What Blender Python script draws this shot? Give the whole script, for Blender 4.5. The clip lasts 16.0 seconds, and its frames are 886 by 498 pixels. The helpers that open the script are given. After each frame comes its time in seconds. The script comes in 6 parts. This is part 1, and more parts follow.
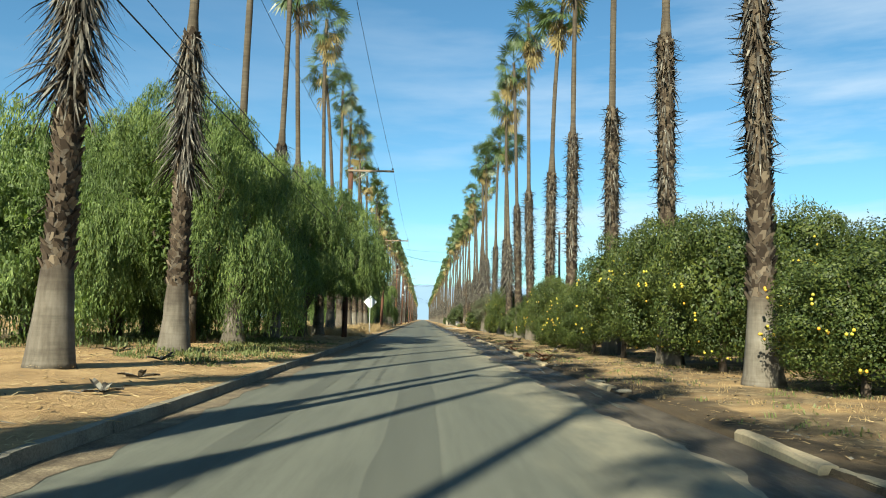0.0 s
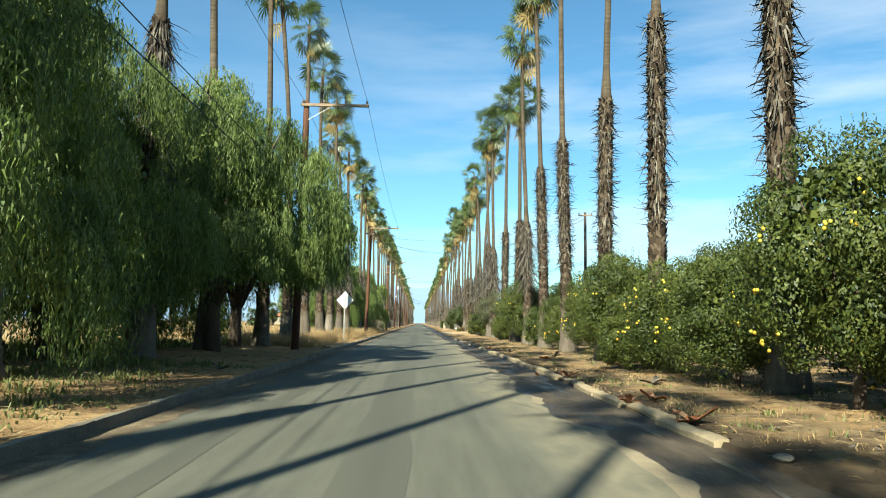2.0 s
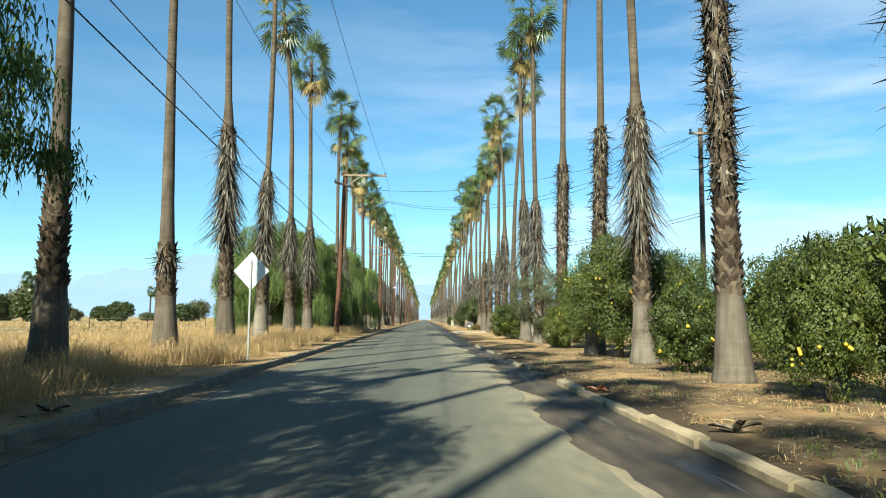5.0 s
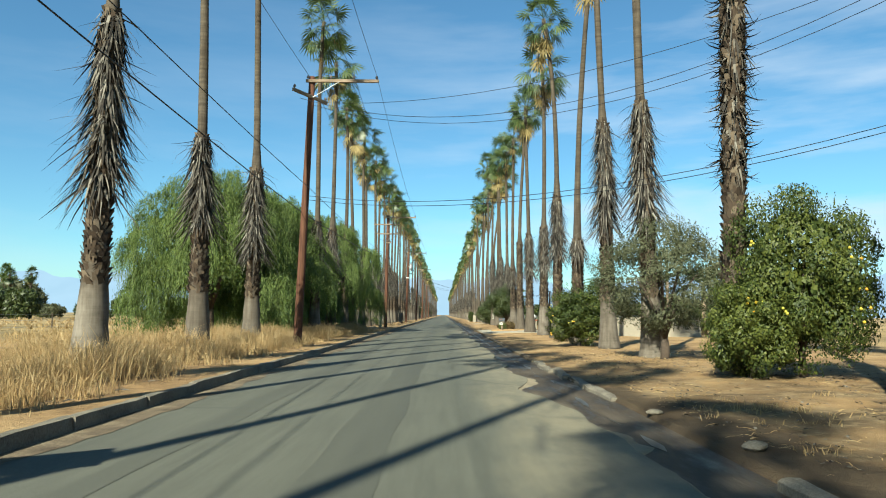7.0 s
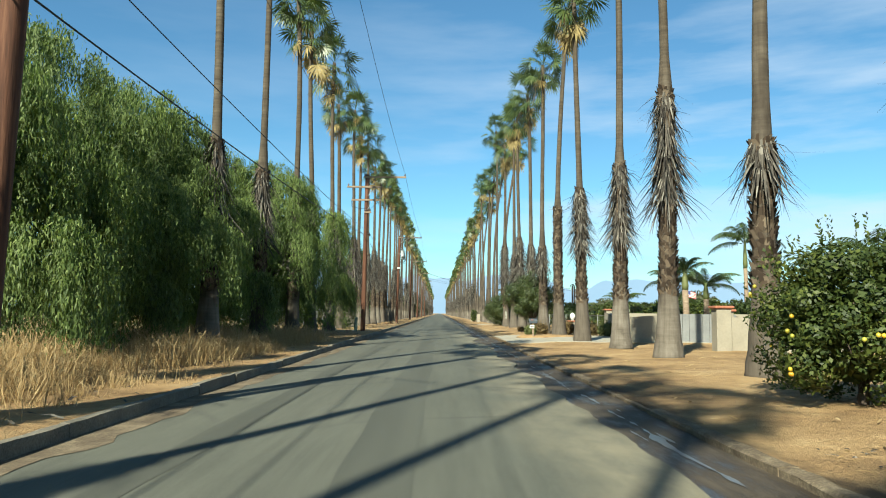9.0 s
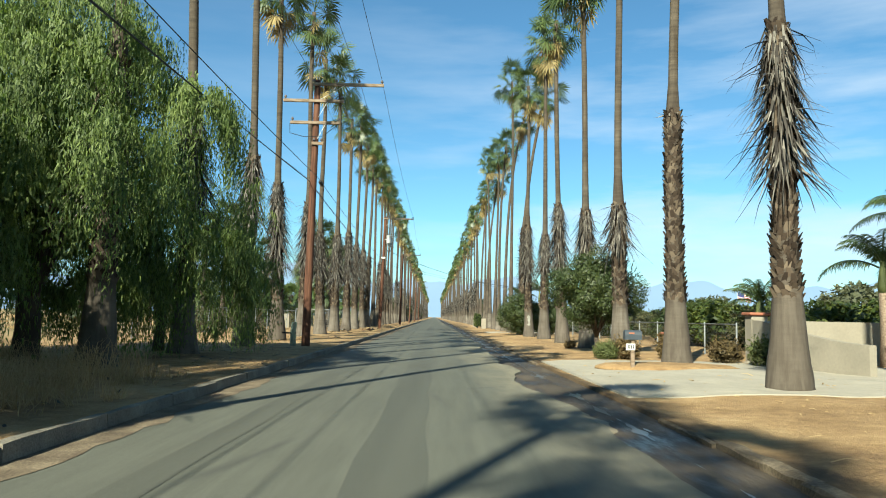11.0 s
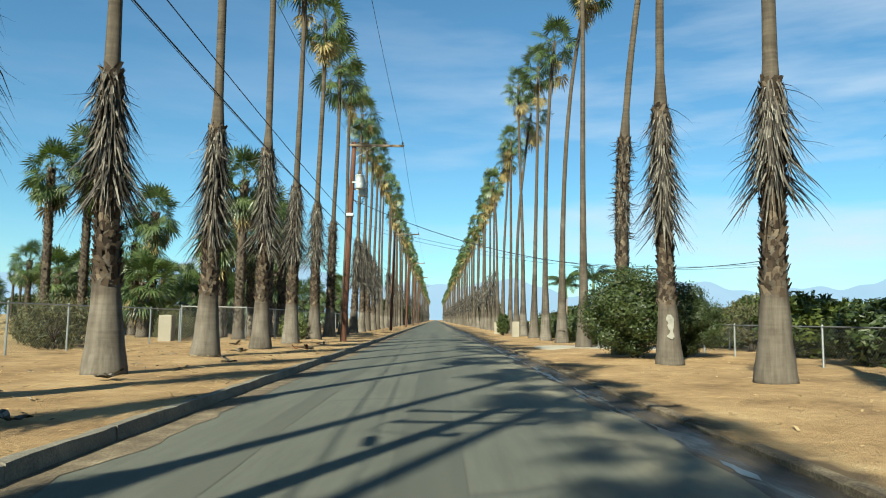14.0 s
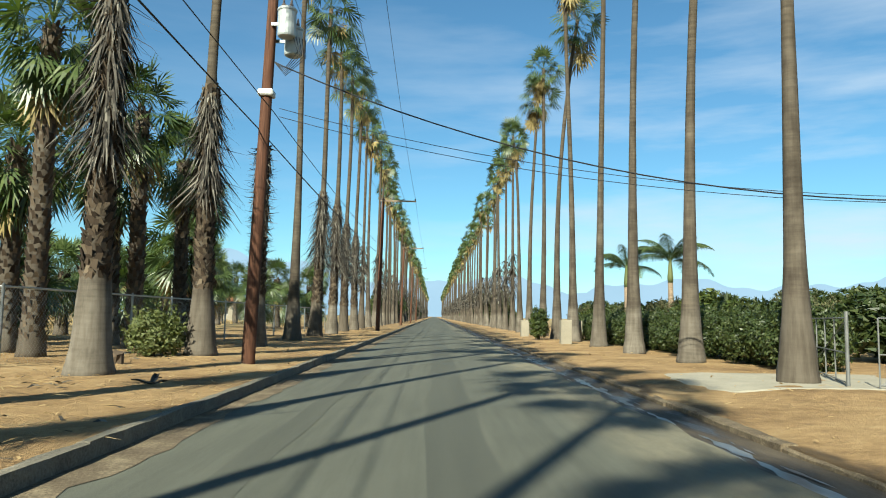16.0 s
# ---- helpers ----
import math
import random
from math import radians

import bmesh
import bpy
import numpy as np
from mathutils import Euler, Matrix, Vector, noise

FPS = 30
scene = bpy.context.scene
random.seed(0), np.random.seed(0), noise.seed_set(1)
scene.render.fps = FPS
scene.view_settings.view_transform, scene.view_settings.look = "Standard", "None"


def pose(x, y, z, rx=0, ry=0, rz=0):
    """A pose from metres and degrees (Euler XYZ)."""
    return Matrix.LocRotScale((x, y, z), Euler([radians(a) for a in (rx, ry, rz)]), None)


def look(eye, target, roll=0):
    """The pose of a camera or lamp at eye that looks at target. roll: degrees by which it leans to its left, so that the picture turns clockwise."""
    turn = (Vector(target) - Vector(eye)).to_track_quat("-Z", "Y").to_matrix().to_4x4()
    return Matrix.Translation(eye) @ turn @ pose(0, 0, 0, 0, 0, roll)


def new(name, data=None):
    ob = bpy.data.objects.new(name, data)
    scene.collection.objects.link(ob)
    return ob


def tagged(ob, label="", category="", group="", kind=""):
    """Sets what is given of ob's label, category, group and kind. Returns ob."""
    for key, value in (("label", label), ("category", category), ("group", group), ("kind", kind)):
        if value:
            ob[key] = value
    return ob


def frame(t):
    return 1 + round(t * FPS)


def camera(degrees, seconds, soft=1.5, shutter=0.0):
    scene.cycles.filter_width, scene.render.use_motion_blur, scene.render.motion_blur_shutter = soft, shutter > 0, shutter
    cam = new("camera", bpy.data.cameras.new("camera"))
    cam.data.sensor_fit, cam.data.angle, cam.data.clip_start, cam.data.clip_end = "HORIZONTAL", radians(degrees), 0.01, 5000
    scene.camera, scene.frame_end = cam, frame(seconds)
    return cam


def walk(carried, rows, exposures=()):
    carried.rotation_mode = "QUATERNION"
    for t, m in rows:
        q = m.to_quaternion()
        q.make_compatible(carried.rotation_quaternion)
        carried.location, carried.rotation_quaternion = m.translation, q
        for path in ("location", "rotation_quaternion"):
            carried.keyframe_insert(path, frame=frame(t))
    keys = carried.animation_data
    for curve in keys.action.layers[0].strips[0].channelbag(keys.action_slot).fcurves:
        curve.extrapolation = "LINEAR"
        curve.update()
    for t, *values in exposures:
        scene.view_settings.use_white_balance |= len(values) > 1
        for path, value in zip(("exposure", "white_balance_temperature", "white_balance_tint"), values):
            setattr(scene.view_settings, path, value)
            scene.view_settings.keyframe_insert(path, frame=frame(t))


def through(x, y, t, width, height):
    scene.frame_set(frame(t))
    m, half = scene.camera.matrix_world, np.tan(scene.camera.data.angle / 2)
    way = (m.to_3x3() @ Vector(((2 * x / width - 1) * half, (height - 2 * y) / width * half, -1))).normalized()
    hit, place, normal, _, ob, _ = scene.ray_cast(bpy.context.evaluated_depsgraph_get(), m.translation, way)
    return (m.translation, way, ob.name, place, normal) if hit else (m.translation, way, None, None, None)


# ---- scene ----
# ======== camera ========
cam = camera(62.97, 16.0, soft=1.05)
EYE = 1.30
# seconds, x, y, yaw, pitch, roll
ROWS = [
    (0, -0.839, -0.000, -1.50, 5.59, 1.01),
    (0.5, -0.761, 3.360, -1.59, 5.96, 1.04),
    (1, -0.679, 6.750, -1.67, 5.77, 0.92),
    (1.5, -0.603, 10.216, -1.72, 5.69, 0.84),
    (2, -0.528, 13.771, -1.78, 5.86, 0.76),
    (2.5, -0.453, 17.417, -1.81, 6.17, 0.86),
    (3, -0.383, 21.146, -1.83, 6.04, 0.66),
    (3.5, -0.318, 25.012, -1.86, 6.07, 0.71),
    (4, -0.255, 28.990, -1.87, 5.95, 0.67),
    (6.5, -0.039, 49.881, -0.11, 5.21, 0.40),
    (7, -0.116, 54.373, 0.08, 5.20, 0.41),
    (7.5, -0.204, 58.922, 0.08, 5.27, 0.57),
    (8, -0.297, 63.596, 0.00, 5.26, 0.67),
    (8.5, -0.373, 68.334, -0.13, 5.19, 0.55),
    (9, -0.429, 73.074, -0.22, 5.08, 0.52),
    (11.5, -0.599, 97.257, -0.58, 5.43, 1.23),
    (12, -0.638, 102.034, -0.53, 5.43, 1.24),
    (12.5, -0.682, 106.791, -0.44, 5.42, 1.24),
    (13, -0.737, 111.539, -0.39, 5.33, 1.01),
    (13.5, -0.803, 116.321, -0.45, 5.59, 0.87),
    (14, -0.876, 121.126, -0.50, 5.60, 0.79),
    (14.5, -0.956, 126.020, -0.55, 5.48, 0.84),
    (15, -1.040, 130.913, -0.65, 5.44, 1.02),
    (15.5, -1.125, 135.717, -0.78, 5.62, 1.09),
    (16, -1.195, 140.482, -0.62, 5.34, 0.95),
]
walk(cam, [(t, pose(x, y, EYE, 0, 0, yaw) @ pose(0, 0, 0, 90 + pitch) @ pose(0, 0, 0, 0, 0, roll)) for t, x, y, yaw, pitch, roll in ROWS], [(0.0, 1.58, 6320, 4.0), (1.5, 1.75, 6320, 4.0), (4.2, 1.77, 6280, 4.0), (6.4, 1.44, 6150, 4.0), (9.2, 1.47, 6150, 4.0), (11.4, 1.53, 6150, 4.0), (13.5, 1.39, 6150, 4.0), (16.0, 1.37, 6150, 4.0)])

# ======== sky and sun ========
SUN_ELEV, SUN_AZ = radians(35.3), radians(203.2)     # azimuth clockwise from +y
world = bpy.data.worlds.new("sky")
scene.world = world
world.use_nodes = True
wn, wl = world.node_tree.nodes, world.node_tree.links
wn.clear()
w_out, w_bg = wn.new("ShaderNodeOutputWorld"), wn.new("ShaderNodeBackground")
w_sky = wn.new("ShaderNodeTexSky")
w_sky.sky_type, w_sky.sun_disc = "NISHITA", False
w_sky.sun_elevation, w_sky.sun_rotation = SUN_ELEV, SUN_AZ
w_sky.air_density, w_sky.dust_density, w_sky.ozone_density = 1.0, 0.25, 1.0
w_bg.inputs[1].default_value = 0.046
# thin cirrus drawn out over the whole sky
w_tc, w_map, w_noise, w_ramp = (wn.new(k) for k in ("ShaderNodeTexCoord", "ShaderNodeMapping", "ShaderNodeTexNoise", "ShaderNodeValToRGB"))
w_map.inputs["Scale"].default_value = (1.2, 1.6, 7.0)
w_map.inputs["Rotation"].default_value = (0.0, 0.25, 0.4)
w_map.inputs["Location"].default_value = (0.9, 0.35, 0.45)
w_noise.inputs["Scale"].default_value, w_noise.inputs["Detail"].default_value, w_noise.inputs["Roughness"].default_value = 1.7, 7.0, 0.55
w_ramp.color_ramp.elements[0].position, w_ramp.color_ramp.elements[1].position = 0.43, 0.70
w_mul, w_mix = wn.new("ShaderNodeMath"), wn.new("ShaderNodeMixRGB")
w_mul.operation = "MULTIPLY"
w_sep, w_east, w_low, w_veil = wn.new("ShaderNodeSeparateXYZ"), wn.new("ShaderNodeMapRange"), wn.new("ShaderNodeMapRange"), wn.new("ShaderNodeMath")
for node, src, vals in ((w_east, 0, (-0.25, 0.3, 0.22, 1.0)), (w_low, 2, (0.5, 0.2, 0.25, 0.85))):
    node.interpolation_type = "SMOOTHSTEP"
    for i, v in enumerate(vals):
        node.inputs[i + 1].default_value = v
    wl.new(w_sep.outputs[src], node.inputs[0])
w_veil.operation = "MULTIPLY"
wl.new(w_east.outputs[0], w_veil.inputs[0])
wl.new(w_low.outputs[0], w_veil.inputs[1])
wl.new(w_veil.outputs[0], w_mul.inputs[1])
wl.new(w_tc.outputs["Generated"], w_sep.inputs[0])
w_mix.inputs[2].default_value = (6.5, 7.2, 8.0, 1)
wl.new(w_tc.outputs["Generated"], w_map.inputs[0])
wl.new(w_map.outputs[0], w_noise.inputs[0])
wl.new(w_noise.outputs[0], w_ramp.inputs[0])
wl.new(w_ramp.outputs[0], w_mul.inputs[0])
wl.new(w_mul.outputs[0], w_mix.inputs[0])
w_tint = wn.new("ShaderNodeMixRGB")
w_tint.blend_type, w_tint.inputs[0].default_value, w_tint.inputs[2].default_value = "MULTIPLY", 1.0, (0.64, 1.0, 1.10, 1)
wl.new(w_sky.outputs[0], w_tint.inputs[1])
wl.new(w_tint.outputs[0], w_mix.inputs[1])
wl.new(w_mix.outputs[0], w_bg.inputs[0])
wl.new(w_bg.outputs[0], w_out.inputs[0])

sun = new("sun", bpy.data.lights.new("sun", "SUN"))
sun.data.energy, sun.data.angle, sun.data.color = 5.0, radians(0.55), (1.0, 0.925, 0.74)
toward = Vector((math.sin(SUN_AZ) * math.cos(SUN_ELEV), math.cos(SUN_AZ) * math.cos(SUN_ELEV), math.sin(SUN_ELEV)))
sun.matrix_world = look(toward * 60, (0, 0, 0))

# ======== materials ========
TONE = (0.70, 0.72, 0.71)          # one factor on all base colours


class Mat:
    """A node material with a principled shader and short ways to add noise, ramps and relief."""

    def __init__(self, name, rough=0.8, metal=0.0, spec=0.4):
        self.m = bpy.data.materials.new(name)
        self.m.use_nodes = True
        self.t = self.m.node_tree
        self.n, self.l = self.t.nodes, self.t.links
        self.b = next(n for n in self.n if n.type == "BSDF_PRINCIPLED")
        self.out = next(n for n in self.n if n.type == "OUTPUT_MATERIAL")
        self.b.inputs["Roughness"].default_value = rough
        self.b.inputs["Metallic"].default_value = metal
        self.b.inputs["Specular IOR Level"].default_value = spec
        self.tc = self.n.new("ShaderNodeTexCoord")

    def coord(self, scale=(1, 1, 1), world=False):
        mp = self.n.new("ShaderNodeMapping")
        mp.inputs["Scale"].default_value = scale
        if world:
            g = self.n.new("ShaderNodeNewGeometry")
            self.l.new(g.outputs["Position"], mp.inputs[0])
        else:
            self.l.new(self.tc.outputs["Object"], mp.inputs[0])
        return mp.outputs[0]

    def noise(self, co, scale, detail=4.0, rough=0.55, dist=0.0):
        nd = self.n.new("ShaderNodeTexNoise")
        nd.inputs["Scale"].default_value, nd.inputs["Detail"].default_value = scale, detail
        nd.inputs["Roughness"].default_value, nd.inputs["Distortion"].default_value = rough, dist
        self.l.new(co, nd.inputs["Vector"])
        return nd.outputs["Fac"]

    def ramp(self, fac, stops):
        r = self.n.new("ShaderNodeValToRGB")
        el = r.color_ramp.elements
        while len(el) < len(stops):
            el.new(0.5)
        for e, (p, c) in zip(el, stops):
            e.position, e.color = p, (*c, 1) if len(c) == 3 else c
        self.l.new(fac, r.inputs[0])
        return r.outputs[0]

    def grey(self, fac, lo, hi):
        return self.ramp(fac, [(lo, (0, 0, 0)), (hi, (1, 1, 1))])

    def mix(self, fac, a, b, kind="MIX"):
        x = self.n.new("ShaderNodeMixRGB")
        x.blend_type = kind
        for i, v in enumerate((fac, a, b)):
            if isinstance(v, (int, float)):
                x.inputs[i].default_value = v if i == 0 else (v, v, v, 1)
            elif isinstance(v, tuple):
                x.inputs[i].default_value = (*v, 1)
            else:
                self.l.new(v, x.inputs[i])
        return x.outputs[0]

    def math(self, op, a, b=0.0):
        x = self.n.new("ShaderNodeMath")
        x.operation = op
        for i, v in enumerate((a, b)):
            if isinstance(v, (int, float)):
                x.inputs[i].default_value = v
            else:
                self.l.new(v, x.inputs[i])
        return x.outputs[0]

    def axis(self, co, which):
        s = self.n.new("ShaderNodeSeparateXYZ")
        self.l.new(co, s.inputs[0])
        return s.outputs[which]

    def random(self):
        return self.n.new("ShaderNodeObjectInfo").outputs["Random"]

    def island(self):
        return self.n.new("ShaderNodeNewGeometry").outputs["Random Per Island"]

    def colour(self, c):
        c = self.mix(1.0, c, TONE, "MULTIPLY")
        if isinstance(c, tuple):
            self.b.inputs["Base Color"].default_value = (*c, 1)
        else:
            self.l.new(c, self.b.inputs["Base Color"])
        return self

    def rough(self, f):
        self.l.new(f, self.b.inputs["Roughness"])
        return self

    def bump(self, h, strength=0.5, dist=0.02):
        bp = self.n.new("ShaderNodeBump")
        bp.inputs["Strength"].default_value, bp.inputs["Distance"].default_value = strength, dist
        self.l.new(h, bp.inputs["Height"])
        self.l.new(bp.outputs[0], self.b.inputs["Normal"])
        return self

    def leafy(self, amount, tint):
        """Lets light shine through thin leaves."""
        tr, mx = self.n.new("ShaderNodeBsdfTranslucent"), self.n.new("ShaderNodeMixShader")
        if isinstance(tint, tuple):
            tr.inputs[0].default_value = (*tint, 1)
        else:
            self.l.new(tint, tr.inputs[0])
        mx.inputs[0].default_value = amount
        self.l.new(self.b.outputs[0], mx.inputs[1])
        self.l.new(tr.outputs[0], mx.inputs[2])
        self.l.new(mx.outputs[0], self.out.inputs[0])
        return self


def leaf_material(name, dark, mid, light, through, rough=0.5, spec=0.4, amount=0.35, island=0.4):
    k = Mat(name, rough, 0, spec)
    big = k.noise(k.coord(world=True), 0.55, 3)
    f = k.math("ADD", k.math("MULTIPLY", k.island(), island), k.math("MULTIPLY", big, 1.1 - island))
    c = k.ramp(f, [(0.15, dark), (0.5, mid), (0.95, light)])
    k.colour(c)
    return k.leafy(amount, k.mix(1.0, c, tuple(0.72 * v for v in through), "MULTIPLY")).m


def plain(name, base, rough=0.7, metal=0.0, vary=0.25, scale=6.0, bump=0.3, spec=0.4):
    k = Mat(name, rough, metal, spec)
    co = k.coord(world=True)
    f = k.math("ADD", k.math("MULTIPLY", k.noise(co, scale, 5), 0.6), k.math("MULTIPLY", k.noise(co, scale * 9, 4), 0.4))
    k.colour(k.ramp(f, [(0.3, tuple(v * (1 - vary) for v in base)), (0.7, tuple(min(1, v * (1 + vary)) for v in base))]))
    if bump:
        k.bump(k.noise(co, scale * 10, 5), bump, 0.01)
    return k.m


# asphalt: seams and wheel tracks along the road, pale worn patches near the gutter
k = Mat("asphalt", 0.85, 0, 0.35)
co = k.coord(world=True)
along = k.coord((1.0, 0.03, 1.0), world=True)
f = k.math("ADD", k.math("MULTIPLY", k.noise(along, 1.3, 5, 0.6), 0.55), k.math("MULTIPLY", k.noise(co, 0.35, 5), 0.45))
base = k.ramp(f, [(0.36, (0.072, 0.076, 0.058)), (0.5, (0.098, 0.101, 0.077)), (0.66, (0.132, 0.134, 0.102))])
grit = k.noise(co, 90, 3, 0.7)
streak = k.noise(k.coord((1, 0.06, 1), True), 7.0, 6, 0.65)
base = k.mix(0.30, base, k.ramp(streak, [(0.34, (0.045, 0.047, 0.037)), (0.66, (0.165, 0.162, 0.126))]))
base = k.mix(0.28, base, k.ramp(grit, [(0.3, (0.025, 0.025, 0.02)), (0.7, (0.22, 0.21, 0.17))]))
xx = k.axis(co, 0)
worn = k.math("MULTIPLY", k.grey(k.math("MULTIPLY", k.math("ADD", xx, k.math("MULTIPLY", k.noise(k.coord((1, 0.3, 1), True), 0.7, 4), 2.2)), 0.1), 0.145, 0.235), 0.62)
base = k.mix(worn, base, k.ramp(k.noise(k.coord((1, 0.4, 1), True), 2.5, 6, 0.65), [(0.38, (0.19, 0.17, 0.12)), (0.6, (0.31, 0.265, 0.175))]))
crack = k.n.new("ShaderNodeTexVoronoi")
crack.feature = "DISTANCE_TO_EDGE"
crack.inputs["Scale"].default_value = 0.32
warp = k.mix(0.35, co, k.n.new("ShaderNodeTexNoise").outputs["Color"])
k.l.new(warp, crack.inputs["Vector"])
line = k.math("MULTIPLY", k.math("SUBTRACT", 1.0, k.grey(crack.outputs["Distance"], 0.0, 0.02)), k.grey(k.noise(co, 0.25, 2), 0.5, 0.6))
base = k.mix(k.math("MULTIPLY", line, 0.55), base, (0.05, 0.05, 0.045))
k.colour(base).bump(k.math("ADD", grit, k.math("MULTIPLY", line, -1.0)), 0.35, 0.01)
ASPHALT = k.m

# seam and patch strips laid on the asphalt
k = Mat("asphalt_patch", 0.8, 0, 0.35)
co = k.coord(world=True)
k.colour(k.mix(0.2, k.ramp(k.noise(k.coord((1, 0.05, 1), True), 2.0, 5), [(0.35, (0.066, 0.068, 0.053)), (0.65, (0.09, 0.091, 0.07))]), k.ramp(k.noise(co, 90, 3, 0.7), [(0.3, (0.025, 0.025, 0.02)), (0.7, (0.2, 0.19, 0.155))])))
k.bump(k.noise(co, 90, 3), 0.3, 0.01)
PATCH = k.m

# soil: sandy dirt, straw, darker damp spots
k = Mat("soil", 0.95, 0, 0.2)
co = k.coord(world=True)
f1, f2, f3 = k.noise(co, 0.5, 5), k.noise(co, 3.2, 6, 0.65), k.noise(co, 26, 5, 0.7)
f = k.math("ADD", k.math("MULTIPLY", f1, 0.45), k.math("ADD", k.math("MULTIPLY", f2, 0.35), k.math("MULTIPLY", f3, 0.2)))
c = k.ramp(f, [(0.34, (0.15, 0.088, 0.042)), (0.46, (0.32, 0.20, 0.094)), (0.55, (0.42, 0.275, 0.132)), (0.68, (0.54, 0.39, 0.21))])
yy, xx = k.axis(co, 1), k.axis(co, 0)
# the grove's ground: browner, with leaf litter, beside the gutter
damp = k.math("MULTIPLY", k.math("MULTIPLY", k.grey(k.math("MULTIPLY", xx, 0.1), 0.1, 0.22), k.math("SUBTRACT", 1.0, k.grey(k.math("MULTIPLY", yy, 0.01), 0.64, 0.75))), k.grey(k.noise(co, 0.8, 5), 0.38, 0.56))
c = k.mix(k.math("MULTIPLY", damp, 0.92), c, k.ramp(f2, [(0.35, (0.06, 0.042, 0.026)), (0.52, (0.16, 0.115, 0.067)), (0.68, (0.36, 0.265, 0.15))]))
# soil wetted along the gutter
wet = k.math("MULTIPLY", k.math("SUBTRACT", 1.0, k.grey(k.math("ADD", k.math("MULTIPLY", xx, 0.1), k.math("ADD", k.math("MULTIPLY", k.noise(k.coord((1, 0.5, 1), True), 1.2, 4), 0.2), k.math("MULTIPLY", k.grey(k.math("MULTIPLY", yy, 0.01), 0.62, 0.70), 0.085))), 0.44, 0.475)), k.grey(k.math("MULTIPLY", xx, 0.1), 0.1, 0.2))
c = k.mix(k.math("MULTIPLY", wet, 0.85), c, (0.06, 0.043, 0.027))
# far fields turn to dull straw
fld = k.grey(k.math("MULTIPLY", k.math("ABSOLUTE", xx), 0.01), 0.13, 0.20)
c = k.mix(fld, c, k.ramp(k.noise(co, 0.05, 6), [(0.38, (0.20, 0.15, 0.07)), (0.6, (0.46, 0.33, 0.16))]))
k.colour(c).bump(k.math("ADD", f2, k.math("MULTIPLY", f3, 0.6)), 0.9, 0.06)
SOIL = k.m

# gutter: cement, silt and a film of running water
k = Mat("gutter_cement", 0.7, 0, 0.2)
co = k.coord((1, 0.25, 1), world=True)
f = k.noise(co, 2.2, 6, 0.6)
k.colour(k.mix(0.25, k.ramp(f, [(0.35, (0.036, 0.028, 0.021)), (0.52, (0.078, 0.063, 0.048)), (0.7, (0.15, 0.122, 0.09))]), k.ramp(k.noise(k.coord(world=True), 60, 3), [(0.3, (0.02, 0.015, 0.01)), (0.7, (0.13, 0.10, 0.07))])))
k.rough(k.ramp(f, [(0.36, (0.3, 0.3, 0.3)), (0.56, (0.8, 0.8, 0.8))])).bump(k.noise(co, 20, 5), 0.4, 0.02)
GUTTER = k.m
k = Mat("wet_film", 0.3, 0, 0.32)
co = k.coord((1, 0.4, 1), world=True)
k.colour(k.ramp(k.noise(co, 5, 5), [(0.35, (0.06, 0.055, 0.05)), (0.65, (0.16, 0.15, 0.14))])).bump(k.noise(co, 9, 4), 0.25, 0.02)
WATER = k.m

k = Mat("kerb_concrete", 0.9, 0, 0.3)
co = k.coord(world=True)
f, g = k.noise(co, 1.6, 6, 0.65), k.noise(co, 40, 4, 0.7)
k.colour(k.mix(0.3, k.ramp(f, [(0.3, (0.07, 0.058, 0.044)), (0.5, (0.155, 0.132, 0.098)), (0.7, (0.27, 0.228, 0.165))]), k.ramp(g, [(0.3, (0.08, 0.07, 0.06)), (0.7, (0.55, 0.5, 0.4))])))
k.bump(k.math("ADD", f, k.math("MULTIPLY", g, 0.5)), 0.7, 0.03)
KERB = k.m
KERB_TAN = plain("silted_kerb", (0.36, 0.285, 0.18), 0.95, vary=0.35, scale=2.0, bump=0.6)
SAND = plain("washed_sand", (0.29, 0.235, 0.155), 0.95, vary=0.3, scale=2.5, bump=0.6)
DARK_POLE = plain("old_pole", (0.06, 0.048, 0.04), 0.9, vary=0.35, scale=3.0, bump=0.5)
CEMENT = plain("pale_cement", (0.37, 0.33, 0.255), 0.85, vary=0.18, scale=1.3)
STUCCO = plain("stucco", (0.31, 0.27, 0.205), 0.9, vary=0.15, scale=1.5)
TILE_RED = plain("clay_tile", (0.36, 0.13, 0.07), 0.8, vary=0.3, scale=4)

# palm trunk: grey ringed bark above, stubble lower down
k = Mat("palm_bark", 0.9, 0, 0.25)
co = k.coord(world=True)
ring = k.noise(k.coord((0.7, 0.7, 9.0), True), 1.6, 5, 0.6)
f = k.math("ADD", k.math("MULTIPLY", ring, 0.3), k.math("MULTIPLY", k.noise(co, 1.6, 6, 0.6), 0.7))
zz = k.axis(co, 2)
c = k.ramp(f, [(0.34, (0.05, 0.038, 0.028)), (0.5, (0.095, 0.076, 0.057)), (0.66, (0.155, 0.127, 0.096))])
foot = k.grey(k.math("ADD", k.math("MULTIPLY", zz, 0.1), k.math("MULTIPLY", k.noise(co, 1.1, 4), 0.10)), 0.205, 0.24)
c = k.mix(foot, k.mix(k.math("MULTIPLY", k.random(), 0.85), k.ramp(f, [(0.32, (0.085, 0.07, 0.054)), (0.48, (0.175, 0.15, 0.12)), (0.66, (0.255, 0.222, 0.182))]), (0.10, 0.08, 0.06)), c)
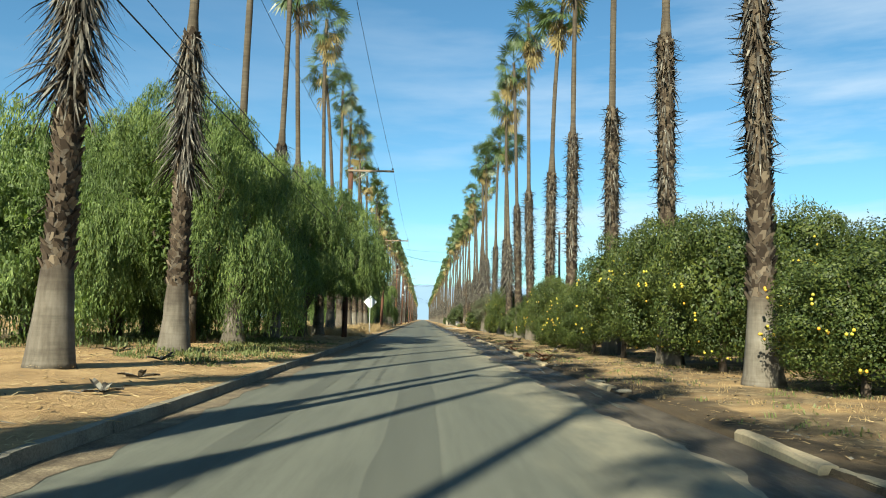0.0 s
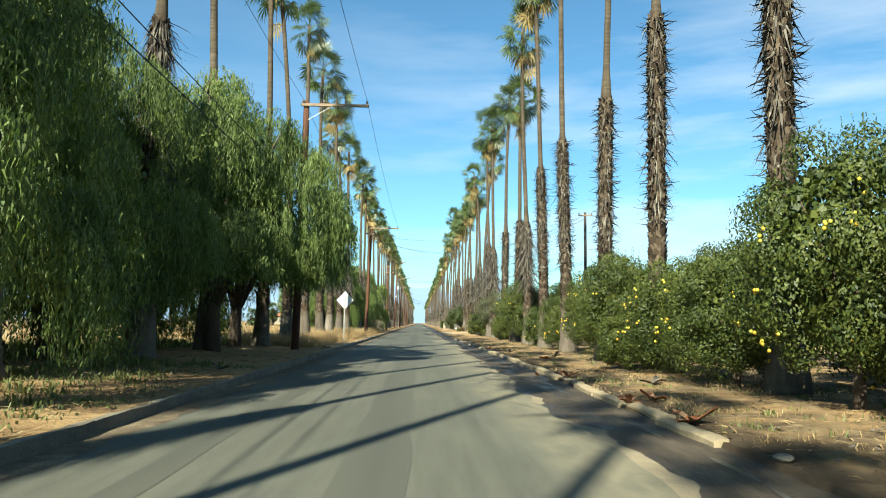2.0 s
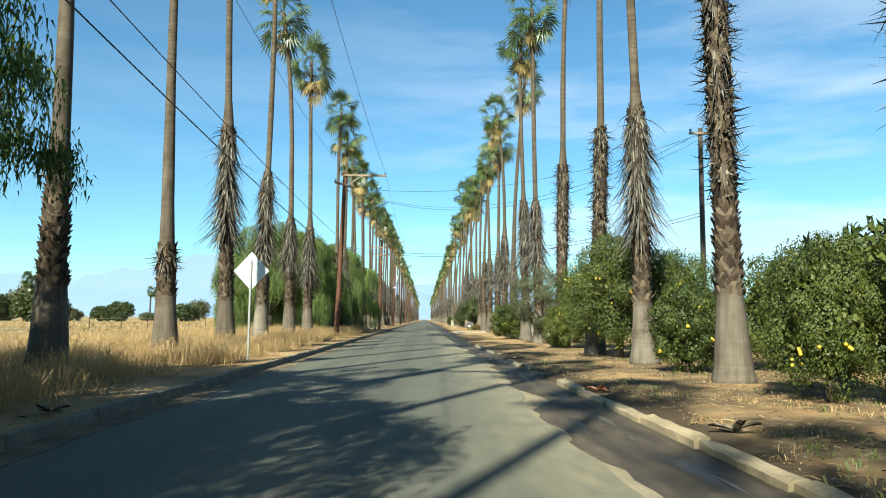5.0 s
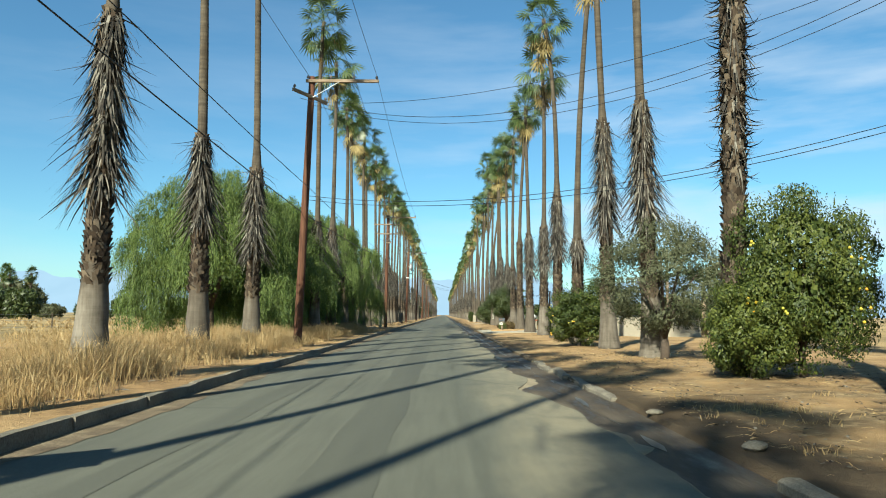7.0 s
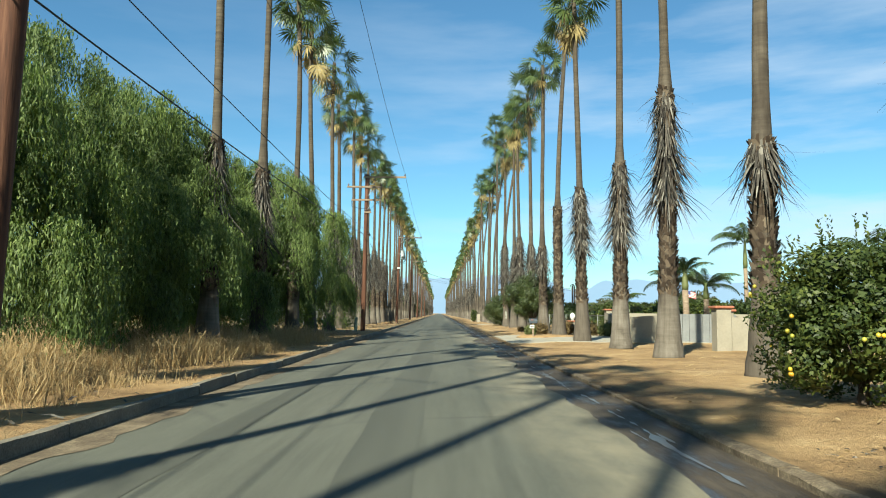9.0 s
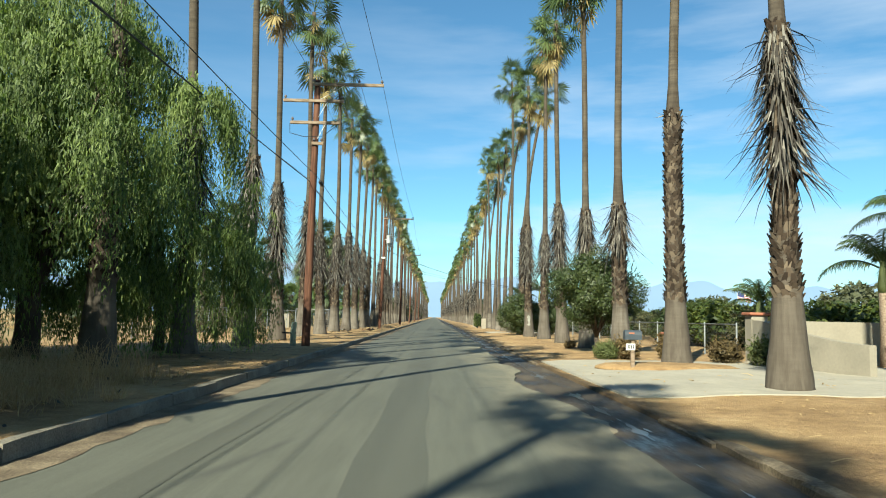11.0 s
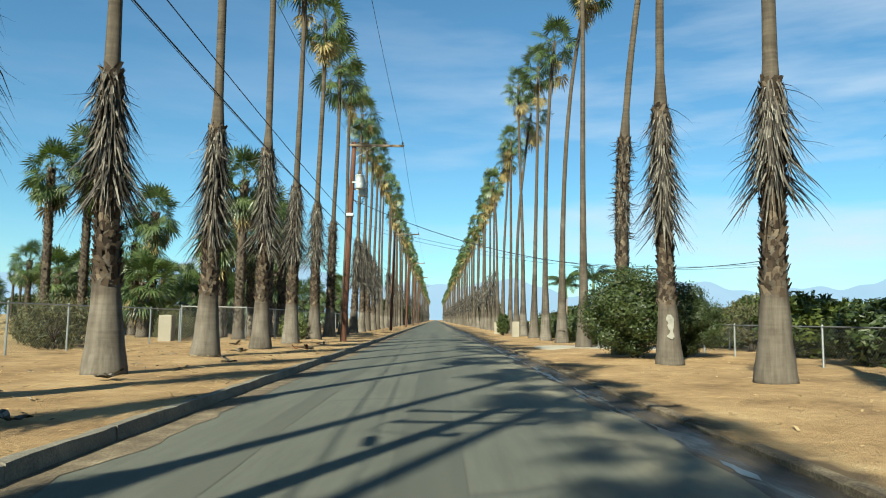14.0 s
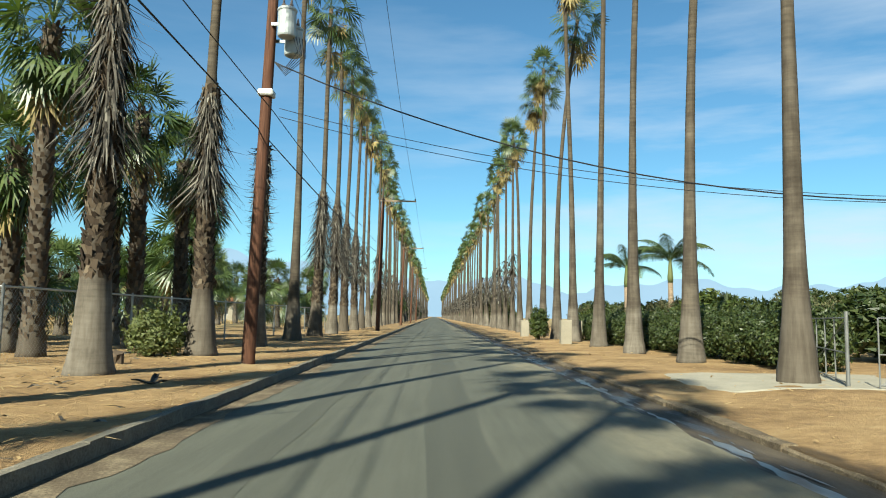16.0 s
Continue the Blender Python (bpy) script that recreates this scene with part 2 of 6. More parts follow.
up = k.grey(k.math("MULTIPLY", zz, 0.1), 0.55, 0.95)
c = k.mix(k.math("MULTIPLY", up, 0.6), c, k.ramp(ring, [(0.35, (0.056, 0.043, 0.029)), (0.65, (0.13, 0.10, 0.066))]))
# long stains run down the trunk
run = k.noise(k.coord((5.0, 5.0, 0.35), True), 1.7, 5, 0.6)
c = k.mix(0.55, c, k.ramp(run, [(0.36, (0.42, 0.38, 0.34)), (0.6, (1.0, 1.0, 1.0))]), "MULTIPLY")
k.colour(c).bump(k.math("ADD", k.math("MULTIPLY", ring, 0.5), k.noise(co, 18, 5)), 0.35, 0.015)
BARK = k.m

k = Mat("frond_stub", 0.9, 0, 0.2)
f = k.math("ADD", k.math("MULTIPLY", k.island(), 0.7), k.math("MULTIPLY", k.noise(k.coord(world=True), 2.0, 4), 0.3))
k.colour(k.ramp(f, [(0.12, (0.032, 0.022, 0.016)), (0.5, (0.095, 0.067, 0.046)), (0.9, (0.24, 0.185, 0.13))])).bump(k.noise(k.coord((1, 1, 0.2), True), 40, 4), 0.5, 0.01)
STUB = k.m
k = Mat("dead_frond", 0.85, 0, 0.25)
f = k.math("ADD", k.math("MULTIPLY", k.island(), 0.75), k.math("MULTIPLY", k.noise(k.coord(world=True), 1.3, 4), 0.25))
k.colour(k.ramp(f, [(0.1, (0.02, 0.016, 0.013)), (0.4, (0.052, 0.044, 0.036)), (0.7, (0.125, 0.11, 0.09)), (0.95, (0.30, 0.27, 0.225))]))
DEAD = k.m
k = Mat("straw", 0.9, 0, 0.2)
k.colour(k.ramp(k.island(), [(0.05, (0.30, 0.20, 0.09)), (0.5, (0.43, 0.30, 0.145)), (0.95, (0.55, 0.42, 0.23))]))
STRAW = k.leafy(0.25, (0.6, 0.42, 0.2)).m
k = Mat("red_sheath", 0.8, 0, 0.3)
k.colour(k.ramp(k.island(), [(0.1, (0.14, 0.045, 0.022)), (0.6, (0.33, 0.115, 0.05)), (0.95, (0.45, 0.27, 0.15))]))
SHEATH = k.m

PALM_GREEN = leaf_material("palm_green", (0.022, 0.042, 0.013), (0.066, 0.102, 0.03), (0.165, 0.2, 0.065), (1.3, 1.5, 0.6), 0.42, 0.5, 0.26)
PALM_TAN = leaf_material("palm_tan", (0.14, 0.10, 0.04), (0.29, 0.22, 0.085), (0.47, 0.37, 0.16), (1.3, 1.0, 0.6), 0.7, 0.3, 0.25)
PEPPER = leaf_material("pepper_leaf", (0.024, 0.042, 0.012), (0.098, 0.143, 0.038), (0.265, 0.325, 0.085), (1.4, 1.7, 0.6), 0.6, 0.3, 0.3, 0.4)
CITRUS = leaf_material("citrus_leaf", (0.014, 0.024, 0.007), (0.047, 0.07, 0.015), (0.175, 0.19, 0.036), (1.5, 1.5, 0.4), 0.55, 0.27, 0.2, 0.4)
OLIVE = leaf_material("grey_leaf", (0.036, 0.044, 0.022), (0.095, 0.104, 0.055), (0.20, 0.205, 0.115), (1.2, 1.2, 0.7), 0.6, 0.3, 0.3)
HEDGE = leaf_material("hedge_leaf", (0.018, 0.03, 0.009), (0.045, 0.067, 0.018), (0.11, 0.125, 0.034), (1.4, 1.5, 0.5), 0.5, 0.4, 0.25)
BRUSH = leaf_material("brush_leaf", (0.04, 0.045, 0.02), (0.10, 0.10, 0.045), (0.19, 0.17, 0.08), (1.2, 1.1, 0.6), 0.7, 0.3, 0.2)
WEED = leaf_material("weed_leaf", (0.06, 0.085, 0.025), (0.14, 0.165, 0.055), (0.28, 0.28, 0.12), (1.3, 1.3, 0.6), 0.6, 0.3, 0.3)

k = Mat("fruit_peel", 0.45, 0, 0.5)
k.colour(k.ramp(k.random(), [(0.1, (0.42, 0.40, 0.05)), (0.55, (0.62, 0.44, 0.03)), (0.9, (0.66, 0.33, 0.02))])).bump(k.noise(k.coord(), 120, 2), 0.2, 0.002)
FRUIT = k.m
WOOD_BARK = plain("tree_bark", (0.085, 0.062, 0.045), 0.95, vary=0.4, scale=3, bump=0.8)

k = Mat("pole_timber", 0.85, 0, 0.25)
co = k.coord((6, 6, 0.35), world=True)
f = k.noise(co, 3.0, 6, 0.65)
c = k.ramp(f, [(0.3, (0.045, 0.021, 0.013)), (0.5, (0.105, 0.044, 0.025)), (0.7, (0.175, 0.082, 0.046))])
k.colour(c).bump(f, 0.6, 0.02)
TIMBER = k.m
k = Mat("crossarm_timber", 0.85, 0, 0.25)
f = k.noise(k.coord((0.6, 5, 5), True), 4.0, 5)
k.colour(k.ramp(f, [(0.3, (0.15, 0.10, 0.065)), (0.7, (0.36, 0.27, 0.19))])).bump(f, 0.4, 0.01)
ARM = k.m
CABLE = plain("cable_black", (0.012, 0.012, 0.013), 0.6, vary=0.1, bump=0)
STEEL = plain("galvanised", (0.42, 0.43, 0.43), 0.45, 0.75, vary=0.2, scale=5, bump=0.1)
OLD_STEEL = plain("old_steel", (0.20, 0.20, 0.195), 0.6, 0.4, vary=0.25, scale=5, bump=0.1)
RAIL = plain("dull_rail", (0.48, 0.47, 0.44), 0.6, 0.2, vary=0.15, scale=5, bump=0.1)
GREYMETAL = plain("grey_tank", (0.50, 0.52, 0.52), 0.5, 0.2, vary=0.12, scale=4, bump=0.1)
PORCELAIN = plain("porcelain", (0.16, 0.13, 0.12), 0.25, vary=0.2, bump=0)
SIGNBACK = plain("sign_back", (0.62, 0.65, 0.68), 0.4, 0.35, vary=0.1, scale=2, bump=0.05)
GREENPOST = plain("marker_green", (0.16, 0.21, 0.16), 0.6, vary=0.15)
WHITE = plain("white_paint", (0.72, 0.71, 0.67), 0.6, vary=0.1)
BLACK = plain("black_paint", (0.02, 0.02, 0.022), 0.5, vary=0.2, bump=0)
TAPE = plain("old_paint", (0.25, 0.235, 0.195), 0.8, vary=0.4, scale=5.0, bump=0.2)


k = Mat("road_dirt", 0.95, 0, 0.2)
co = k.coord(world=True)
k.colour(k.ramp(k.math("ADD", k.math("MULTIPLY", k.noise(co, 2.5, 5), 0.5), k.math("MULTIPLY", k.noise(co, 30, 4, 0.7), 0.5)), [(0.35, (0.07, 0.05, 0.035)), (0.52, (0.17, 0.13, 0.085)), (0.66, (0.33, 0.26, 0.17))]))
k.bump(k.noise(co, 35, 4), 0.6, 0.02)
DIRT = k.m


# Black base; air haze and daylight are put in as a blue-grey glow.
def haze_glow_material(name, low, high):
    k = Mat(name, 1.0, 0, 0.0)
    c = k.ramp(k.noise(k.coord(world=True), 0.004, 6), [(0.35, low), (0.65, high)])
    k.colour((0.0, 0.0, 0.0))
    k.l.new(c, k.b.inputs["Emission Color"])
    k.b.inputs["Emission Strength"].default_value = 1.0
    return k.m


HAZE_GLOW = haze_glow_material("hill_haze_glow", (0.185, 0.27, 0.335), (0.20, 0.285, 0.35))

# ======== mesh helpers ========
class Soup:
    """Vertices and faces gathered from arrays into one mesh."""

    def __init__(self):
        self.v, self.f, self.n = [], [], 0

    def add(self, verts, faces):
        verts = np.asarray(verts, float).reshape(-1, 3)
        faces = np.asarray(faces, int)
        self.v.append(verts)
        self.f.extend((faces + self.n).tolist())
        self.n += len(verts)
        return self

    def quads(self, corners):
        """corners: n x 4 x 3."""
        corners = np.asarray(corners, float).reshape(-1, 4, 3)
        return self.add(corners.reshape(-1, 3), np.arange(len(corners) * 4).reshape(-1, 4))

    def tris(self, corners):
        corners = np.asarray(corners, float).reshape(-1, 3, 3)
        return self.add(corners.reshape(-1, 3), np.arange(len(corners) * 3).reshape(-1, 3))

    def tube(self, pts, radii, sides=8, cap=True, rough=0.0, seed=0):
        """A tapered tube along points."""
        pts = np.asarray(pts, float)
        radii = np.broadcast_to(np.asarray(radii, float), (len(pts),))
        d = np.gradient(pts, axis=0)
        d /= np.linalg.norm(d, axis=1)[:, None] + 1e-9
        ref = np.array([0.0, 0, 1]) if abs(d[:, 2]).mean() < 0.9 else np.array([1.0, 0, 0])
        a = np.cross(d, ref)
        a /= np.linalg.norm(a, axis=1)[:, None] + 1e-9
        b = np.cross(d, a)
        th = np.linspace(0, 2 * np.pi, sides, endpoint=False)
        r = radii[:, None] * np.ones(sides)
        if rough:
            r = r * (1 + rough * np.random.RandomState(seed).uniform(-1, 1, r.shape))
        ring = pts[:, None] + r[..., None] * (np.cos(th)[None, :, None] * a[:, None] + np.sin(th)[None, :, None] * b[:, None])
        n = len(pts)
        i, j = np.meshgrid(np.arange(n - 1), np.arange(sides), indexing="ij")
        k = (j + 1) % sides
        f = np.stack([i * sides + j, i * sides + k, (i + 1) * sides + k, (i + 1) * sides + j], -1).reshape(-1, 4)
        start = self.n
        self.add(ring.reshape(-1, 3), f)
        if cap:
            self.f.append([start + s for s in range(sides)][::-1])
            self.f.append([start + (n - 1) * sides + s for s in range(sides)])
        return self

    def box(self, c, s, rz=0.0, bevel=0.0):
        """A box of size s about c, its edges cut by bevel."""
        bm = bmesh.new()
        bmesh.ops.create_cube(bm, size=1.0)
        bmesh.ops.scale(bm, vec=s, verts=bm.verts)
        if bevel:
            bmesh.ops.bevel(bm, geom=list(bm.edges), offset=bevel, segments=1, affect="EDGES", profile=0.5)
        bmesh.ops.rotate(bm, matrix=Matrix.Rotation(radians(rz), 3, "Z"), verts=bm.verts, cent=(0, 0, 0))
        bm.verts.index_update()
        start = self.n
        self.v.append(np.array([tuple(v.co) for v in bm.verts]) + np.array(c))
        self.f.extend([[start + v.index for v in f.verts] for f in bm.faces])
        self.n += len(bm.verts)
        bm.free()
        return self

    def mesh(self, name, mat, smooth=False):
        me = bpy.data.meshes.new(name)
        me.from_pydata(np.concatenate(self.v).tolist() if self.v else [], [], self.f)
        me.materials.append(mat)
        if smooth:
            me.shade_smooth()
        me.update()
        return me


def part(name, soup, mat, parent, label="", smooth=False, kind=""):
    """Links a soup, or a ready mesh, as one mesh object under a thing or under a part."""
    me = soup.mesh(name, mat, smooth) if isinstance(soup, Soup) else soup
    ob = new(name, me)
    ob.parent = parent
    return tagged(ob, label=label, kind=kind)


def thing(name, at, label, category, group="", turn=0.0, kind=""):
    ob = new(name)
    ob.empty_display_size = 0.2
    ob.matrix_basis = pose(*at, 0, 0, turn)
    return tagged(ob, label, category, group, kind)


def solo(name, soup, mat, label, category, smooth=False, kind="", group=""):
    return tagged(new(name, soup.mesh(name, mat, smooth)), label, category, group, kind)


def wobble(a, b, seed=0.0):
    """Smooth unevenness in about -1 to 1."""
    return (np.sin(a * 1.31 + seed) * np.cos(b * 0.93 - seed) + 0.6 * np.sin(a * 2.7 + b * 1.9 + seed * 2) + 0.35 * np.sin(a * 5.3 - b * 4.1 + seed * 3)) / 1.95


# ======== ground, road, kerbs ========
KERB_L, EDGE_R, KERB_R = -4.18, 1.52, 2.42      # left kerb's foot, asphalt's right edge, right kerb's foot


def kerb_right(y):
    """The right kerb swings a little out beside the grove."""
    return np.interp(y, [40, 68], [2.80, KERB_R])




def land_height(x, y):
    """Height of the soil on either side of the road."""
    left = 0.125 + (0.05 + 0.19 * np.clip((48 - y) / 12, 0, 1)) * np.clip((-x - 4.4) / 3, 0, 1) + 0.035 * wobble(x * 0.9, y * 0.7, 1.0) * np.clip((-x - 4.4) / 0.6, 0, 1)
    out = x - kerb_right(y) - 0.28
    right = 0.025 + 0.09 * np.clip(out / 2.5, 0, 1) + 0.04 * wobble(x * 0.8, y * 0.8, 4.0) * np.clip(out / 0.6, 0, 1)
    z = np.where(x < -4.28, left, np.where(x > kerb_right(y) + 0.06, right, -0.14))
    return np.where(np.abs(x) > 60, 0.1, z)


gx = np.concatenate([[-4500, -2000, -900, -400, -200, -100, -60, -40, -30, -25], np.arange(-21, -4.4, 0.42), [-4.4, -4.29, -4.27], [-2, 0, 1.2],
                     [2.47, 2.49], np.arange(2.62, 3.3, 0.085), np.arange(3.4, 16, 0.42), [18, 21, 25, 30, 40, 60, 100, 200, 400, 900, 2000, 4500]])
gy = np.concatenate([[-400, -150, -70, -40], np.arange(-26, 205, 0.75), np.arange(206, 330, 5), [350, 380, 430, 500, 600, 750, 1000, 1400, 2000, 3000, 4700]])
GX, GY = np.meshgrid(gx, gy, indexing="ij")
GZ = land_height(GX, GY)
ni, nj = GX.shape
ii, jj = np.meshgrid(np.arange(ni - 1), np.arange(nj - 1), indexing="ij")
soup = Soup().add(np.stack([GX, GY, GZ], -1), np.stack([ii * nj + jj, (ii + 1) * nj + jj, (ii + 1) * nj + jj + 1, ii * nj + jj + 1], -1).reshape(-1, 4))
solo("ground", soup, SOIL, "dry sandy ground with straw and leaf litter", "ground", smooth=True, kind="structure")


def strip(y, x0, x1, z0, z1, soup):
    """A sheet along the road between two edge lines."""
    a = np.stack([x0, y, z0 + 0 * y], -1)
    b = np.stack([x1, y, z1 + 0 * y], -1)
    n = len(y)
    i = np.arange(n - 1)
    soup.add(np.concatenate([a, b]), np.stack([i, n + i, n + i + 1, i + 1], -1))


def sheet(ys, xs, zs):
    """One joined sheet across several edge lines."""
    v = np.stack([np.stack([x + 0 * ys, ys, z + 0 * ys], -1) for x, z in zip(xs, zs)])
    m, n = len(xs), len(ys)
    i, j = np.meshgrid(np.arange(m - 1), np.arange(n - 1), indexing="ij")
    return Soup().add(v, np.stack([i * n + j, (i + 1) * n + j, (i + 1) * n + j + 1, i * n + j + 1], -1).reshape(-1, 4))


ry = np.concatenate([np.arange(-30, 215, 0.2), [230, 260, 300, 360, 450, 600, 900, 1500, 3000]])
edge = EDGE_R + 0.17 * wobble(ry * 0.35, ry * 0.2, 2.0) + 0.09 * wobble(ry * 0.9, ry * 0.5, 5.0) + 0.02 * wobble(ry * 4.1, ry * 2.3, 1.0) + 0.22 * np.exp(-((ry - 62) / 6) ** 2) + 0.38 * np.exp(-((ry - 6) / 7) ** 2) - 0.42 * np.exp(-((ry - 107.6) / 2.0) ** 2) - 0.3 * np.exp(-((ry - 67.5) / 1.3) ** 2) + 0.2 * np.clip((ry - 122) / 8, 0, 1)
edge = np.where(ry > 215, EDGE_R, edge)
soup = sheet(ry, [-4.24, -4.235, -3.0, -1.4, 0.2, 1.1, edge, edge + 0.03], [-0.12, -0.012, 0.0, 0.012, 0.008, 0.0, -0.006, -0.09])
road = solo("road", soup, ASPHALT, "worn grey-green asphalt road with faint seams", "road", kind="structure")

# darker resurfaced lane strips with tapering ends
for nm, y0, y1, xa, xb, seed in (("road_patch", -20, 200, -1.25, -0.62, 1), ("road_patch", -10, 190, -2.95, -2.6, 2)):
    py = np.arange(y0, y1, 0.8)
    soup = Soup()
    strip(py, xa + 0.05 * wobble(py * 0.5, py * 0.1, seed), xb + 0.06 * wobble(py * 0.4, py * 0.2, seed + 3), (0.0135 if xa > -2 else 0.004) if xa < 0 else 0.0115, (0.0135 if xa > -2 else 0.0065) if xa < 0 else 0.0105, soup)
    part(nm, soup, PATCH, road, "slightly darker resurfaced asphalt strip")

# dirt swept against the left kerb and along the ragged right edge
py = np.arange(-20, 215, 0.4)
soup = Soup()
strip(py, -4.2 + 0 * py, -3.78 + 0.14 * wobble(py * 0.8, py * 0.3, 4) + 0.1 * wobble(py * 2.9, py, 2), -0.004, -0.002, soup)
part("road_dirt", soup, DIRT, road, "brown dirt and leaf crumbs along the kerb")

# pale sand washed out over the asphalt's broken edge
sy = np.arange(-20, 214, 0.2)
lip = np.interp(sy, ry, edge)
wide = np.clip(0.30 * wobble(sy * 0.5, sy * 0.3, 6.5) + 0.08 * wobble(sy * 2.1, sy * 1.2, 2.5) + np.where(sy < 62, 0.2, np.where(sy < 78, 0.05, -0.06)), 0.0, 0.5)
soup = Soup()
strip(sy, lip - 0.01, lip + 0.0 + wide, -0.012, -0.052, soup)
part("washed_sand", soup, SAND, road, "pale sand along the broken asphalt edge", kind="stuff")

# gutter with a ragged film of water
soup = sheet(ry, [0.7, 1.0, kerb_right(ry) - 0.37, kerb_right(ry) + 0.12], [-0.12, -0.04, -0.055, -0.03])
gutter = solo("gutter", soup, GUTTER, "silty cement gutter with damp stains beside the road", "gutter", kind="structure")
wy = np.arange(74, 215, 0.12)
soup = Soup()
for n, (off, wide) in enumerate(((0.0, 0.015), (-0.15, -0.045), (0.12, -0.05))):
    mid = 1.98 + off + 0.06 * wobble(wy * 0.6, wy * 0.3, 2 + n)
    half = np.clip(wide + np.where(wy > 118, 0.02, 0.0) + 0.09 * wobble(wy * 0.9, wy * 0.35, 7 + 3 * n) + 0.055 * wobble(wy * 3.3, wy * 1.7, 1 + n), 0.0, 0.14) * np.clip((wy - 74) / 8, 0, 1)
    strip(wy, mid - half, mid + half * 0.8, -0.0475 + 0.002 * n, -0.0475 + 0.002 * n, soup)
tagged(new("water", soup.mesh("water", WATER)), "thin shining film of running water in the gutter", "water", kind="structure")
wy = np.arange(4, 76, 0.35)
soup = Soup()
mid = kerb_right(wy) - 0.36 + 0.1 * wobble(wy * 0.5, wy * 0.3, 3)
half = np.clip(-0.02 + 0.12 * wobble(wy * 0.9, wy * 0.5, 9) + 0.04 * wobble(wy * 3, wy, 2), 0.0, 0.16)
strip(wy, mid - half, mid + half, -0.0475, -0.0475, soup)
tagged(new("water", soup.mesh("water", WATER)), "broken puddles lying in the silty gutter", "water", kind="structure")


def kerb_stone(seed, length, width, height, rough, mat=None):
    """A worn kerb block, its top edge chipped."""
    r = np.random.RandomState(seed)
    n = 7
    prof = np.array([[0, -0.16], [0, height * 0.62], [0.035, height * 0.96], [width * 0.5, height * 1.02], [width - 0.02, height * 0.97], [width, -0.16]])
    ys = np.linspace(0, length, n)
    pts = np.zeros((n, len(prof), 3))
    for i in range(n):
        j = r.uniform(-1, 1, prof.shape) * rough
        j[0] = j[-1] = 0
        pts[i, :, 0], pts[i, :, 2] = (prof + j).T
        pts[i, :, 1] = ys[i]
    m = len(prof)
    i, j = np.meshgrid(np.arange(n - 1), np.arange(m - 1), indexing="ij")
    s = Soup().add(pts, np.stack([i * m + j, i * m + j + 1, (i + 1) * m + j + 1, (i + 1) * m + j], -1).reshape(-1, 4))
    s.f.append(list(range(m))[::-1])
    s.f.append([(n - 1) * m + q for q in range(m)])
    return s.mesh("kerb_stone", mat or KERB)


left_kerb = thing("kerb_left", (0, 0, 0), "weathered concrete kerb with chipped top edge", "kerb", kind="structure")
right_kerb = thing("kerb_right", (0, 0, 0), "low broken concrete kerb beside the gutter", "kerb", kind="structure")
kerb_meshes = [kerb_stone(s, 2.0, 0.17, 0.155, 0.012) for s in range(5)]
low_meshes = [kerb_stone(20 + s, 1.9, 0.2, 0.055, 0.014) for s in range(5)]
tan_meshes = [kerb_stone(40 + s, 1.9, 0.2, 0.075, 0.012, KERB_TAN) for s in range(4)]
buried_meshes = [kerb_stone(30 + s, 1.9, 0.2, 0.04, 0.012, DIRT) for s in range(4)]
rk = np.random.RandomState(5)
y = -24.0
while y < 240:
    ob = part("kerb_stone", kerb_meshes[rk.randint(5)], None, left_kerb)
    ob.matrix_basis = pose(KERB_L - 0.17 + rk.uniform(-0.015, 0.015), y, rk.uniform(-0.015, 0.006), 0, rk.uniform(-1, 1), rk.uniform(-0.4, 0.4))
    y += 2.012
y = -24.0
while y < 240:
    worn = y < 32 or 52 < y < 74
    if not (worn and rk.rand() < 0.45) and not (101 < y < 112.5):
        ob = part("kerb_stone", (tan_meshes[rk.randint(4)] if y < 52 else low_meshes[rk.randint(5)]) if y < 74 else buried_meshes[rk.randint(4)], None, right_kerb)
        tilt = 3.0 if worn else 0.7
        ob.matrix_basis = pose(kerb_right(y) + rk.uniform(-0.02, 0.03) * tilt, y, rk.uniform(-0.03, 0.012), rk.uniform(-0.4, 0.4) * tilt, rk.uniform(-2, 2) * tilt, rk.uniform(-1, 1) * tilt)
    y += 1.912
far = Soup()
far.box((KERB_L - 0.085, 1620, 0.03), (0.17, 2758, 0.25), bevel=0.02).box((KERB_R + 0.1, 1620, 0.0), (0.2, 2758, 0.2), bevel=0.02)
part("far_kerb", far, KERB, left_kerb, kind="stuff")

